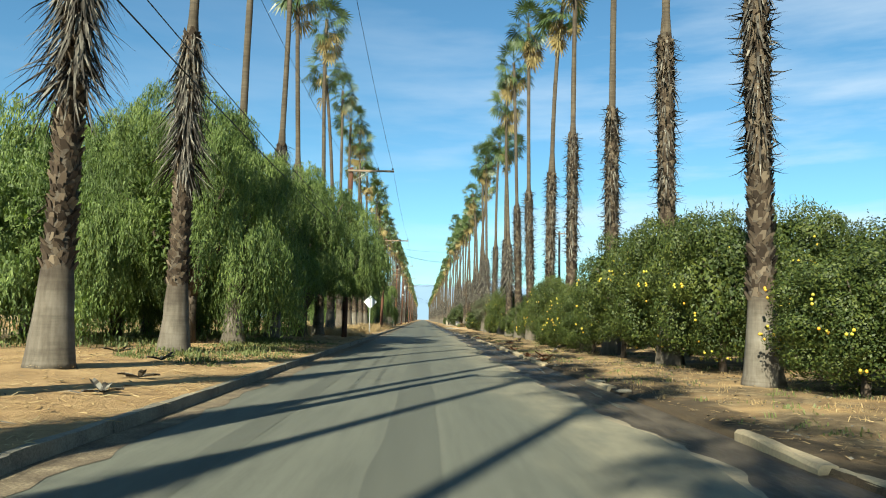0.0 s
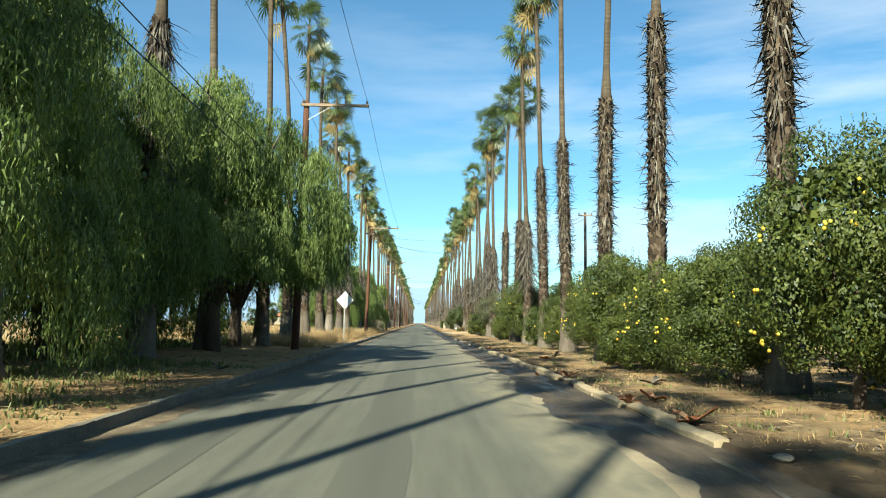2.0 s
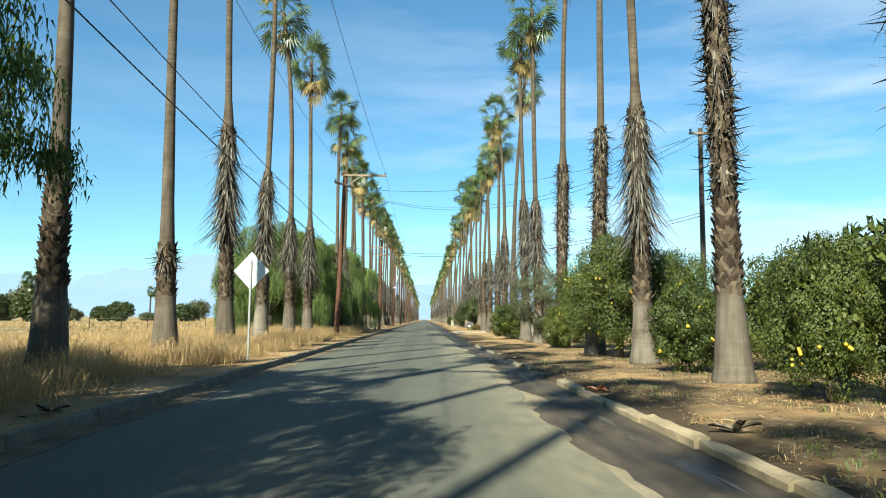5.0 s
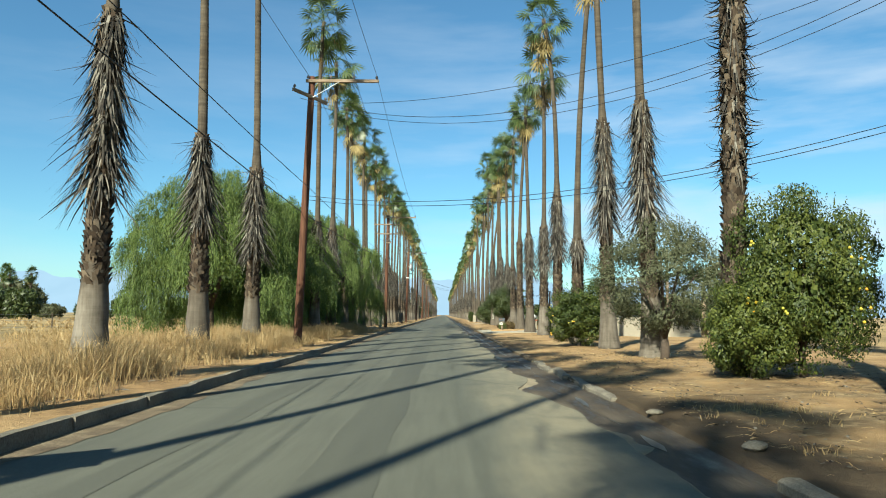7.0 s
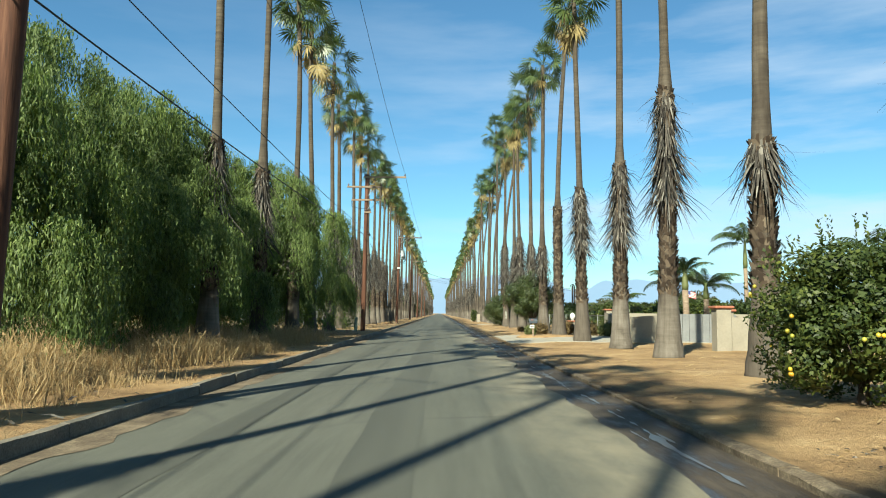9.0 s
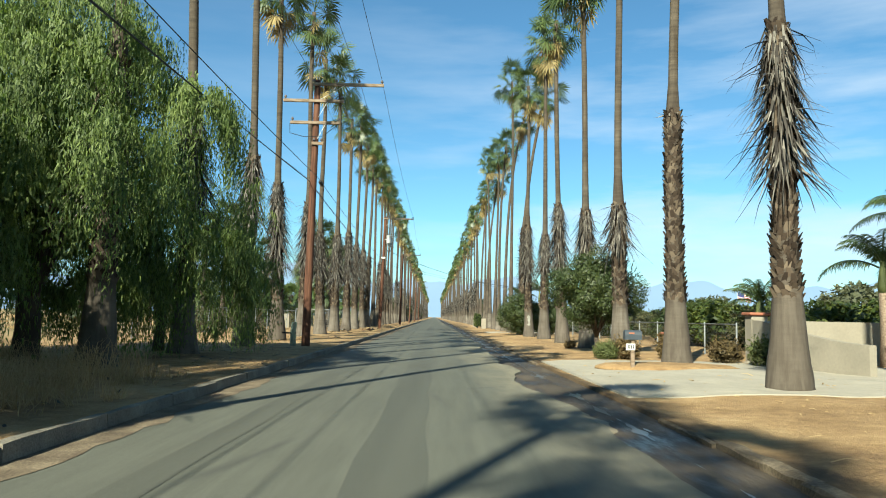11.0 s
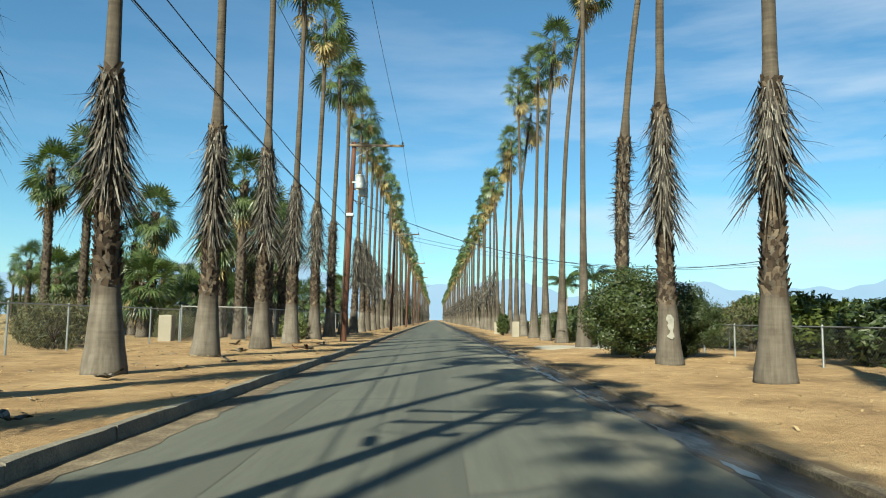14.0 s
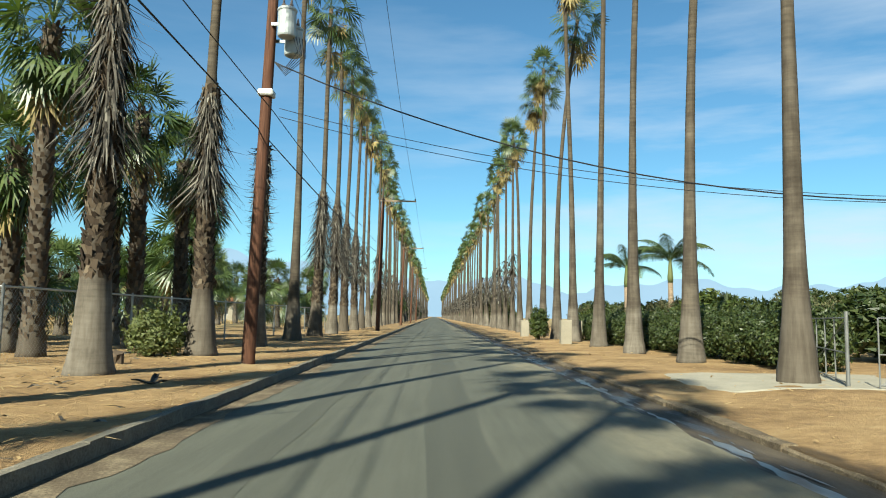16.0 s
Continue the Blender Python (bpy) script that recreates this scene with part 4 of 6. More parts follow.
def pepper_meshes(seed, height, radius, skirt, lobes=21, tassels=34, fill=4200, leaf=0.125, along=17, strands=14, gap=1.0):
    """A weeping crown: mounded lobes, each hung with short leafy tassels that stand apart, dark hollows between them."""
    r = np.random.RandomState(seed)
    s = Soup()
    k = np.arange(lobes)
    a = k * 2.39996 + r.uniform(-0.35, 0.35, lobes)
    v = (k + 0.5) / lobes
    rho = np.sqrt(np.clip(1 - (1 - v) ** 2.0, 0, 1)) * r.uniform(0.66, 1.06, lobes)
    lz = np.maximum(height * (0.93 - 0.72 * v ** 1.1) * r.uniform(0.9, 1.04, lobes), skirt + 1.0)
    mid = np.stack([np.cos(a) * rho * (radius - 1.0), np.sin(a) * rho * (radius - 1.0), lz - 0.75], -1)
    lr = r.uniform(0.9, 1.8, lobes)
    mid[:, :2] *= r.uniform(0.82, 1.1, (lobes, 1))
    for i in range(lobes):
        n, m = tassels * strands, along
        d = r.normal(0, 1, (tassels, 3)) + np.array([math.cos(a[i]) * 0.9 * rho[i], math.sin(a[i]) * 0.9 * rho[i], 0.5])
        d = unit(d)
        d[:, 2] = np.maximum(d[:, 2], -0.15)
        long = r.uniform(0.5, 1.15, tassels) * (1 + 0.55 * v[i]) * r.choice([1.0, 1.0, 1.5], tassels)
        d9, long9 = np.repeat(d, strands, 0), np.repeat(long, strands)
        cen = mid[i] + d9 * lr[i] * (1, 1, 0.8) * r.uniform(0.86, 1.1, (n, 1)) + r.normal(0, 1, (n, 3)) * (0.085, 0.085, 0.12)
        out = unit(d9[:, :2] + r.normal(0, 0.3, (n, 2)))
        low = skirt + gap * r.choice([0.0, 0.3, 1.0, 2.1])
        length = np.minimum(r.uniform(0.6, 1.15, n) * long9, np.maximum(cen[:, 2] - low * r.uniform(0.75, 1.3, n), 0.3))
        t = np.linspace(0, 1, m)
        px = cen[:, None, :] + np.zeros((n, m, 3))
        push = r.uniform(0.15, 0.5, n)[:, None] * np.sin(t * 1.7)
        px[..., 0] += out[:, None, 0] * push
        px[..., 1] += out[:, None, 1] * push
        px[..., 2] += 0.2 * np.sin(t * 3.0) - t ** 1.25 * length[:, None]
        px += r.normal(0, 0.035, px.shape)
        face = np.repeat(np.concatenate([out, 0.3 + 0.5 * np.maximum(d9[:, 2:], 0)], 1), m, 0)
        s.tris(leaf_darts(r, px.reshape(-1, 3), leaf, 0.125, (0, 0, -1.0), 0.3, face, 0.6))
    p = unit(r.normal(0, 1, (fill, 3)))
    p *= (r.uniform(0, 1, fill) ** 0.4)[:, None] * (radius * 0.5, radius * 0.5, height * 0.30)
    p[:, 2] += height * 0.52
    s.quads(leaf_kites(r, p, 0.26, 0.22, (0, 0, -0.6), 0.8, p * (1, 1, 0) + (0, 0, 0.5), 0.8))
    w = Soup()
    limbs(r, w, height * 0.86, radius * 0.72, 6, 0.029 * height)
    return s.mesh("crown", PEPPER), w.mesh("trunk", WOOD_BARK, True)


def bush_meshes(seed, height, radius, leaves, mat, size=0.15, aspect=0.27, low=0.1, trunk=0.09, open_up=0.0, name="crown", shoots=60, coarse=False):
    """A rounded, uneven crown: lumps clothed in leaves that face outwards, shoots standing out, more leaves inside."""
    r = np.random.RandomState(seed)
    s = Soup()
    mid = (low + height) / 2
    n = 44
    a = np.arange(n) * 2.39996 + r.uniform(-0.4, 0.4, n)
    v = np.clip(1 - 2 * (np.arange(n) + 0.5) / n + r.uniform(-0.12, 0.12, n), -0.98, 0.98)
    c = np.where(v < 0, (1 - np.abs(v) ** (4.5 if low < 0.4 else 2.0)) ** 0.5, np.sqrt(1 - v * v))
    lumps = np.stack([np.cos(a) * c * radius * 0.76, np.sin(a) * c * radius * 0.74, mid + v * (height - low) * 0.39], -1) * r.uniform(0.9, 1.06, (n, 1))
    lr = radius * r.uniform(0.22, 0.36, n)
    pick = r.randint(0, n, leaves)
    d = unit(r.normal(0, 1, (leaves, 3)) + 0.55 * unit(lumps - (0, 0, mid))[pick])
    p = lumps[pick] + d * (lr[pick] * r.uniform(0.55 - 0.4 * open_up, 1.05, leaves))[:, None] * (1, 1, 0.85)
    p[:, 2] = np.maximum(p[:, 2], low * 0.5 + 0.04)
    lay = (leaf_darts if coarse else leaf_kites)
    put = s.tris if coarse else s.quads
    put(lay(r, p, size, aspect, unit(np.cross(d, r.normal(0, 1, d.shape))) + (0, 0, -0.25), 0.3, d, 0.3))
    q = unit(r.normal(0, 1, (leaves // 7, 3))) * (radius * 0.62, radius * 0.62, (height - low) * 0.34) + (0, 0, mid)
    put(lay(r, q, size * 2.0, 0.4, (0, 0, -0.2), 1.0, q - (0, 0, mid), 0.5)) if not open_up else None
    a, v = r.uniform(0, 6.283, shoots), r.uniform(0.0, 1, shoots)
    c = np.sqrt(1 - v * v)
    q = np.stack([np.cos(a) * c * radius * 0.9, np.sin(a) * c * radius * 0.9, mid + v * (height - low) * 0.43], -1)
    out = np.stack([np.cos(a) * c * 0.5, np.sin(a) * c * 0.5, 0.4 + v], -1)
    for j in range(10):
        put(lay(r, q + out * 0.028 * j, size * 0.85, aspect, out, 0.7, out * (1, 1, 0.3), 1.0))
    w = Soup()
    limbs(r, w, height * 0.9, radius * 0.8, 6, trunk)
    k = np.repeat(r.randint(0, n, 40), 3)
    spots = lumps[k] + unit(np.repeat(r.normal(0, 1, (40, 3)), 3, 0) + r.normal(0, 0.25, (120, 3)) + unit(lumps - (0, 0, mid))[k] * 1.2) * lr[k][:, None] * 1.08
    return s.mesh(name, mat), w.mesh("trunk", WOOD_BARK, True), spots[(spots[:, 2] > low) & (spots[:, 2] < low + (height - low) * 0.72)]


def plant(name, x, y, meshes, label, category, group="", scale=1.0, turn=0.0, tall=1.0, sink=0.03):
    z = float(land_height(np.array(x), np.array(y))) - sink
    root = thing(name, (x, y, z), label, category, group, turn)
    root.scale = (scale, scale, scale * tall)
    for me, nm in zip(meshes, ("crown", "trunk")):
        part(nm, me, None, root)
    return root


# weeping pepper trees on the left verge
PEPPERS = [pepper_meshes(41, 9.0, 4.8, 0.4), pepper_meshes(42, 8.4, 4.8, 2.2, fill=4000), pepper_meshes(43, 7.6, 4.6, 0.2, 28, 15, 6500, 0.18, 11, 9, gap=0.08), pepper_meshes(44, 6.0, 3.4, 0.5, 17, 20, 300, 0.12, 16, 9), pepper_meshes(45, 9.6, 5.2, 2.9, 24, 24, 1500), pepper_meshes(46, 9.0, 4.8, 0.15, lobes=23, fill=5500, gap=0.12)]
rt = np.random.RandomState(21)
# (-12.8, 106.8) is an added tree, hidden behind the rest, shading the last one.
for n, (x, y, v, h, w) in enumerate([(-14.4, 22.0, 2, 6.2, 4.6), (-15.6, 27.6, 2, 9.6, 5.0), (-8.7, 24.6, 0, 9.3, 4.4), (-12.4, 27.8, 0, 9.2, 4.6), (-13.9, 34.8, 2, 8.6, 5.0), (-8.9, 30.4, 0, 8.4, 3.7), (-7.0, 36.9, 1, 9.2, 4.4), (-13.0, 40, 2, 7.8, 4.6), (-11.8, 45.0, 2, 6.4, 4.0), (-7.9, 43.2, 4, 9.5, 4.7),
                                     (-11.0, 88.0, 5, 8.6, 4.6), (-10.2, 94.2, 5, 8.5, 4.6), (-11.0, 99.6, 5, 8.0, 4.4), (-9.0, 107.6, 5, 9.2, 4.4), (-12.8, 106.8, 0, 10.3, 4.6), (-8.5, 113.5, 3, 6.3, 3.2)]):
    base, wide = ((9.0, 4.8), (8.4, 4.8), (7.6, 4.6), (6.0, 3.4), (9.6, 5.2), (9.0, 4.8))[v]
    plant("pepper_tree", x, y, PEPPERS[v], "weeping pepper tree with long hanging green strands", "tree", "pepper trees on the verge", w / wide, rt.uniform(0, 360), (h / base) / (w / wide))

# citrus grove on the right
FRUIT_MESH = (lambda bm: (bmesh.ops.create_icosphere(bm, subdivisions=1, radius=0.032), bmesh.ops.scale(bm, vec=(1, 1, 1.08), verts=bm.verts), bm.to_mesh(me := bpy.data.meshes.new("fruit")), me.materials.append(FRUIT), me.shade_smooth(), me)[-1])(bmesh.new())
CITRUS_SET = [bush_meshes(51, 4.2, 2.1, 30000, CITRUS, size=0.078, low=0.32, trunk=0.11), bush_meshes(52, 3.6, 2.0, 28000, CITRUS, size=0.076, low=0.2, trunk=0.1), bush_meshes(53, 2.2, 1.1, 15000, CITRUS, size=0.064, low=0.03, trunk=0.06)]
fruits = 0
for n, (x, y, v, h, w, fr) in enumerate([(6.9, 12.6, 1, 2.7, 1.6, 30), (9.6, 14.6, 0, 3.9, 2.1, 22), (9.3, 19.6, 0, 4.7, 2.1, 24), (6.5, 17.6, 0, 4.2, 1.75, 60), (6.5, 21.0, 0, 4.6, 1.8, 60), (5.9, 24.3, 0, 4.3, 1.7, 50), (9.6, 28.2, 1, 3.8, 2.0, 20), (5.8, 28.2, 1, 2.95, 1.45, 30),
                                        (6.1, 31.7, 1, 2.95, 1.55, 30), (5.2, 33.6, 2, 1.7, 0.9, 6), (6.1, 37.2, 0, 3.7, 1.65, 36), (6.6, 42.4, 1, 3.5, 1.55, 30), (9.6, 36.0, 1, 3.8, 2.0, 10), (6.1, 48.2, 1, 2.6, 1.05, 14), (6.1, 54.2, 2, 2.2, 0.95, 8), (9.2, 55.0, 1, 3.0, 1.8, 8), (6.2, 60.5, 0, 4.2, 1.85, 50),
                                        (6.95, 68.7, 1, 3.75, 1.5, 26), (5.85, 68.5, 2, 2.1, 0.95, 6), (9.6, 66.0, 1, 4.1, 2.1, 30), (5.3, 83.0, 2, 2.4, 1.45, 40), (9.2, 8.6, 0, 3.8, 2.2, 10), (9.8, 47.0, 1, 3.8, 2.0, 12)]):
    me, wood, spots = CITRUS_SET[v]
    h0, r0 = ((4.2, 2.1), (3.6, 2.0), (2.2, 1.1))[v]
    sc = w / r0
    root = plant("citrus_tree", x, y, (me, wood), "dense round citrus tree with yellow-orange fruit" if fr > 5 else "dense round citrus tree with glossy leaves", "tree", "citrus trees in the grove", sc, rt.uniform(0, 360), (h / h0) / sc)
    for i in range(min(int(fr * 1.8), len(spots))):
        ob = part("fruit", FRUIT_MESH, None, root)
        ob.matrix_basis = pose(*(float(c) for c in spots[i])) @ Matrix.Diagonal((1 / sc, 1 / sc, h0 / h, 1))

GREY_SET = bush_meshes(57, 3.9, 1.9, 24000, OLIVE, size=0.11, aspect=0.13, low=0.8, open_up=0.6, trunk=0.12)
plant("olive_tree", 6.05, 74.7, GREY_SET[:2], "grey-green olive tree with thin open foliage", "tree", scale=1.0)

UPRIGHT = bush_meshes(58, 3.75, 1.8, 22000, HEDGE, size=0.085, low=0.95, trunk=0.09)
plant("citrus_tree", 5.5, 119.6, UPRIGHT[:2], "small upright citrus tree on a thin bare trunk", "tree", "citrus trees in the grove")
DARK_SET = bush_meshes(54, 2.9, 1.5, 22000, HEDGE, size=0.075, low=0.15, trunk=0.1)
plant("evergreen_tree", 5.75, 145.3, DARK_SET[:2], "dense dark green bushy tree beside the palm", "tree", scale=1.2, turn=40, tall=0.86)
plant("evergreen_tree", 8.0, 147.0, DARK_SET[:2], "dense dark green bushy tree behind the palm", "tree", scale=0.9, turn=160)
SHRUB = bush_meshes(59, 1.1, 0.62, 2600, WEED, size=0.09, low=0.02, trunk=0.03, shoots=40)
REDDISH = leaf_material("bronze_leaf", (0.06, 0.045, 0.02), (0.14, 0.10, 0.04), (0.24, 0.16, 0.07), (1.3, 1.0, 0.6), 0.6, 0.3, 0.25)
BRONZE = bush_meshes(60, 1.0, 0.55, 2200, REDDISH, size=0.09, low=0.02, trunk=0.03, shoots=40)
for x, y, st, sc, tl, lb in ((4.95, 115.8, SHRUB, 0.65, 0.75, "small leafy shrub"), (5.45, 115.3, BRONZE, 0.85, 0.8, "bronze-green shrub"), (4.85, 115.2, SHRUB, 0.6, 0.8, "small leafy shrub"), (7.2, 116.2, BRONZE, 0.9, 0.9, "bronze-green shrub"),
                             (8.1, 114.0, BRONZE, 0.9, 0.8, "bronze-green shrub"), (8.7, 112.6, SHRUB, 0.9, 0.8, "grey-green shrub"), (-8.3, 159.2, SHRUB, 1.25, 0.85, "low dark green shrub"), (5.2, 123.2, BRONZE, 0.5, 0.7, "bronze-green shrub")):
    plant("shrub", x, y, st[:2], lb + " growing on the verge", "shrub", "", sc, rt.uniform(0, 360), tl)
SCRUB = bush_meshes(70, 1.5, 1.0, 3200, BRUSH, size=0.10, aspect=0.16, low=0.02, open_up=0.4, trunk=0.04, shoots=40)
for n in range(26):
    plant("scrub", -13.6 - 0.55 * (n % 9) * rt.uniform(0.9, 1.6), 133 + n * 1.35 + rt.uniform(-1, 1), SCRUB[:2], "dry grey-brown scrub behind the fence", "shrub", "scrub behind the fence", rt.uniform(0.7, 1.25), rt.uniform(0, 360), rt.uniform(0.7, 1.1))
# clipped hedge beyond the gate, a column shrub, the orchard behind the fence
HEDGE_SET = bush_meshes(61, 1.55, 1.15, 6500, HEDGE, size=0.10, low=0.02, trunk=0.05, shoots=50)
for n in range(12):
    plant("hedge_shrub", 8.0 + rt.uniform(-0.15, 0.15), 158.6 + n * 2.15, HEDGE_SET[:2], "dense dark green hedge shrub in a clipped row", "hedge", "hedge beside the drive", rt.uniform(0.95, 1.1), rt.uniform(0, 360), rt.uniform(0.92, 1.05))
COLUMN = bush_meshes(62, 1.9, 0.55, 4200, CITRUS, size=0.10, low=0.02, trunk=0.05, shoots=20)
plant("column_shrub", 4.75, 181.5, COLUMN[:2], "bright green shrub clipped to a column", "shrub")
ORCHARD = [bush_meshes(63, 3.2, 2.2, 2600, CITRUS, size=0.3, low=0.1, trunk=0.12, coarse=True), bush_meshes(64, 3.0, 2.0, 2400, HEDGE, size=0.3, low=0.1, trunk=0.12, coarse=True), bush_meshes(65, 3.3, 1.9, 2600, BRUSH, size=0.22, aspect=0.14, low=0.6, open_up=0.7, trunk=0.12, coarse=True)]
for n, y in enumerate(np.arange(118, 212, 4.9)):
    for i, x in enumerate((13.2, 18.2, 24.0)):
        v = 2 if (i == 0 and n % 3 == 1) else (n + i) % 2
        plant("orchard_tree", x + rt.uniform(-0.5, 0.5), y + rt.uniform(-0.6, 0.6), ORCHARD[v][:2], "thin brown orchard tree past its leaf" if v == 2 else "rounded dark green orchard tree", "tree", "orchard trees behind the fence", rt.uniform(0.85, 1.1), rt.uniform(0, 360), rt.uniform(0.62, 0.78))
for n, (x, y) in enumerate([(18, y) for y in range(10, 66, 8)] + [(12.7, y) for y in range(16, 62, 6)] + [(25, y) for y in range(40, 100, 10)]):
    plant("orchard_tree", x + rt.uniform(-0.8, 0.8), y, ORCHARD[n % 2][:2], "rounded dark green orchard tree", "tree", "orchard trees behind the grove", rt.uniform(0.95, 1.25), rt.uniform(0, 360), rt.uniform(0.9, 1.15))
# far trees: thickets along the avenue and at the edge of the fields
FAR_TREE = [bush_meshes(66, 6.0, 3.6, 1800, HEDGE, size=0.62, low=0.2, trunk=0.2, coarse=True), bush_meshes(67, 6.5, 3.2, 1500, BRUSH, size=0.55, aspect=0.15, low=0.4, trunk=0.2, coarse=True), bush_meshes(68, 7.0, 4.2, 1800, OLIVE, size=0.62, low=0.3, trunk=0.22, coarse=True)]
for x, y, v, sc, tl in ((8.8, 238, 0, 0.45, 0.8), (8.6, 246, 1, 0.6, 1.2), (8.8, 252, 1, 0.7, 1.3), (8.2, 262, 0, 0.5, 0.8), (8.6, 275, 1, 0.8, 1.2), (8.4, 292, 0, 0.6, 0.8), (8.8, 310, 1, 0.9, 1.2), (8.2, 335, 0, 0.7, 0.9), (8.6, 370, 1, 0.9, 1.1),
                        (-9.8, 262, 0, 0.8, 1.0), (-9.6, 272, 0, 0.9, 1.1), (-10.2, 284, 2, 0.8, 1.0), (-9.4, 305, 0, 0.7, 0.9), (-9.8, 340, 1, 0.8, 1.0), (-9.5, 380, 0, 0.9, 1.0), (8.6, 430, 0, 0.8, 0.9), (-9.7, 450, 0, 0.9, 0.9), (-97, 206, 0, 0.7, 0.7), (-93, 200, 0, 0.55, 0.6), (-82, 204, 0, 0.65, 0.75), (-78, 199, 2, 0.6, 0.7), (-73, 203, 0, 0.75, 0.8), (-68, 200, 0, 0.5, 0.6), (-63, 204, 2, 0.55, 0.6),
                        (-66, 168, 0, 0.72, 1.15), (-74, 175, 0, 1.0, 0.9), (-84, 180, 0, 1.0, 0.9), (-55, 205, 0, 0.9, 0.8), (-95, 214, 2, 1.4, 0.9), (-110, 205, 0, 1.2, 0.9), (-48, 240, 0, 1.0, 0.8), (-66, 250, 1, 1.1, 0.9),
                        (-120, 262, 2, 1.4, 0.9), (-140, 250, 0, 1.3, 0.9), (-36, 262, 0, 0.8, 0.8), (-160, 300, 2, 1.4, 1.0), (-90, 310, 0, 1.2, 0.8), (-60, 330, 0, 1.1, 0.8), (-190, 320, 0, 1.6, 0.8), (-130, 350, 0, 1.6, 0.8), (-45, 300, 0, 1.0, 0.8),
                        (46, 120, 2, 1.0, 0.8), (44, 150, 0, 0.9, 0.8), (48, 175, 2, 1.1, 0.8), (42, 205, 0, 0.9, 0.8), (52, 230, 0, 1.2, 0.8), (38, 240, 2, 0.9, 0.8), (30, 235, 0, 0.8, 0.8), (22, 228, 0, 0.7, 0.8), (62, 262, 0, 1.4, 0.8), (30, 280, 0, 1.0, 0.8), (80, 300, 2, 1.6, 0.8),
                        (20, 100, 0, 0.7, 0.8), (26, 106, 2, 0.8, 0.8), (34, 96, 0, 0.9, 0.8), (30, 116, 0, 0.8, 0.8), (40, 84, 2, 1.0, 0.8), (34, 60, 0, 0.9, 0.8), (36, 30, 0, 1.0, 0.8)):
    plant("far_tree", x, y, FAR_TREE[v][:2], ("dull green bushy tree in the distance", "grey-brown leafless thicket in the distance", "grey-green bushy tree in the distance")[v], "tree", "trees in the distance", sc, rt.uniform(0, 360), tl)
# ======== palm grove behind the fence, feather palms ========
GROVE_CROWNS = [crown_meshes(80 + s, 54, 5, 0.96, 15, bush=22) for s in range(3)]


def grove_palm(x, y, seed, height, thick=1.0):
    """A young fan palm with a broad, full crown on a rough brown trunk."""
    r = np.random.RandomState(seed)
    root = thing("fan_palm", (x, y, float(land_height(np.array(x), np.array(y))) - 0.05), "young fan palm with a broad green crown and rough trunk", "palm tree", "palm grove behind the fence")
    z = np.concatenate([[0, 0.2, 0.6, 1.2], np.linspace(2.0, height, 7)]) if height > 2.4 else np.linspace(0, height, 5)
    ln = r.uniform(-0.02, 0.02, 2) * height
    line = np.stack([ln[0] * z / height, ln[1] * z / height, z], -1)
    rad = np.interp(z, [0, 0.3, 1.0, 9], [0.36, 0.31, 0.25, 0.2]) * thick
    part("trunk", Soup().tube(line, rad, 10, rough=0.05, seed=seed), BARK, root, smooth=True)
    n = int(height * 40)
    k = np.arange(n)
    zz = 0.4 + (height - 0.4) * k / n
    a = k * 2.39996
    out, side = np.stack([np.cos(a), np.sin(a), 0 * a], -1), np.stack([-np.sin(a), np.cos(a), 0 * a], -1)
    p0 = along_trunk(line, zz) + out * (np.interp(zz, z, rad) * 0.93)[:, None]
    w = r.uniform(0.05, 0.085, n)[:, None]
    tip = p0 + out * r.uniform(0.06, 0.14, n)[:, None] + np.array([0, 0, 1.0]) * r.uniform(0.12, 0.26, n)[:, None]
    part("boot_bark", Soup().quads(np.stack([p0 - side * w, p0 + side * w, tip + side * w * 0.5, tip - side * w * 0.5], 1)), STUB, root, kind="stuff")
    g, t = GROVE_CROWNS[seed % 3]
    m = pose(*line[-1], r.uniform(-6, 6), r.uniform(-6, 6), r.uniform(0, 360)) @ Matrix.Diagonal((*[r.uniform(0.85, 1.1)] * 3, 1))
    part("crown", g, None, root).matrix_basis = m
    part("dead_thatch", t, None, root, "hanging tan dead leaves").matrix_basis = m
    return root


rg = np.random.RandomState(31)
GROVE = [(-10.9, 158.2, 8.2), (-10.6, 163.4, 7.6), (-10.8, 168.0, 7.0), (-12.8, 161.8, 6.0), (-11.8, 172.5, 6.2), (-12.3, 159.4, 5.4), (-21.0, 162.5, 10.3), (-22.3, 161.0, 9.3), (-18.4, 163.2, 5.4), (-16.6, 161.2, 6.9), (-12.2, 172.0, 4.3), (-16.5, 160.0, 3.0), (-19.4, 161.5, 8.8)]
for x0 in (-13.5, -18.5, -23.5, -29, -36):
    for y0 in np.arange(164, 236, 5.6):
        if rg.rand() < 0.55:
            GROVE.append((x0 + rg.uniform(-1.6, 1.6), y0 + rg.uniform(-1.8, 1.8), rg.uniform(1.6, 6.2)))
GROVE += [(-91, 204, 9.6), (-88.6, 202, 8.8), (-85.5, 204, 9.2), (-88, 271, 9.4), (-86, 270, 8.8), (-82.5, 271, 9.8)]      # lone palms far across the field
for n, (x, y, h) in enumerate(GROVE):
    grove_palm(x, y, 500 + n, h)


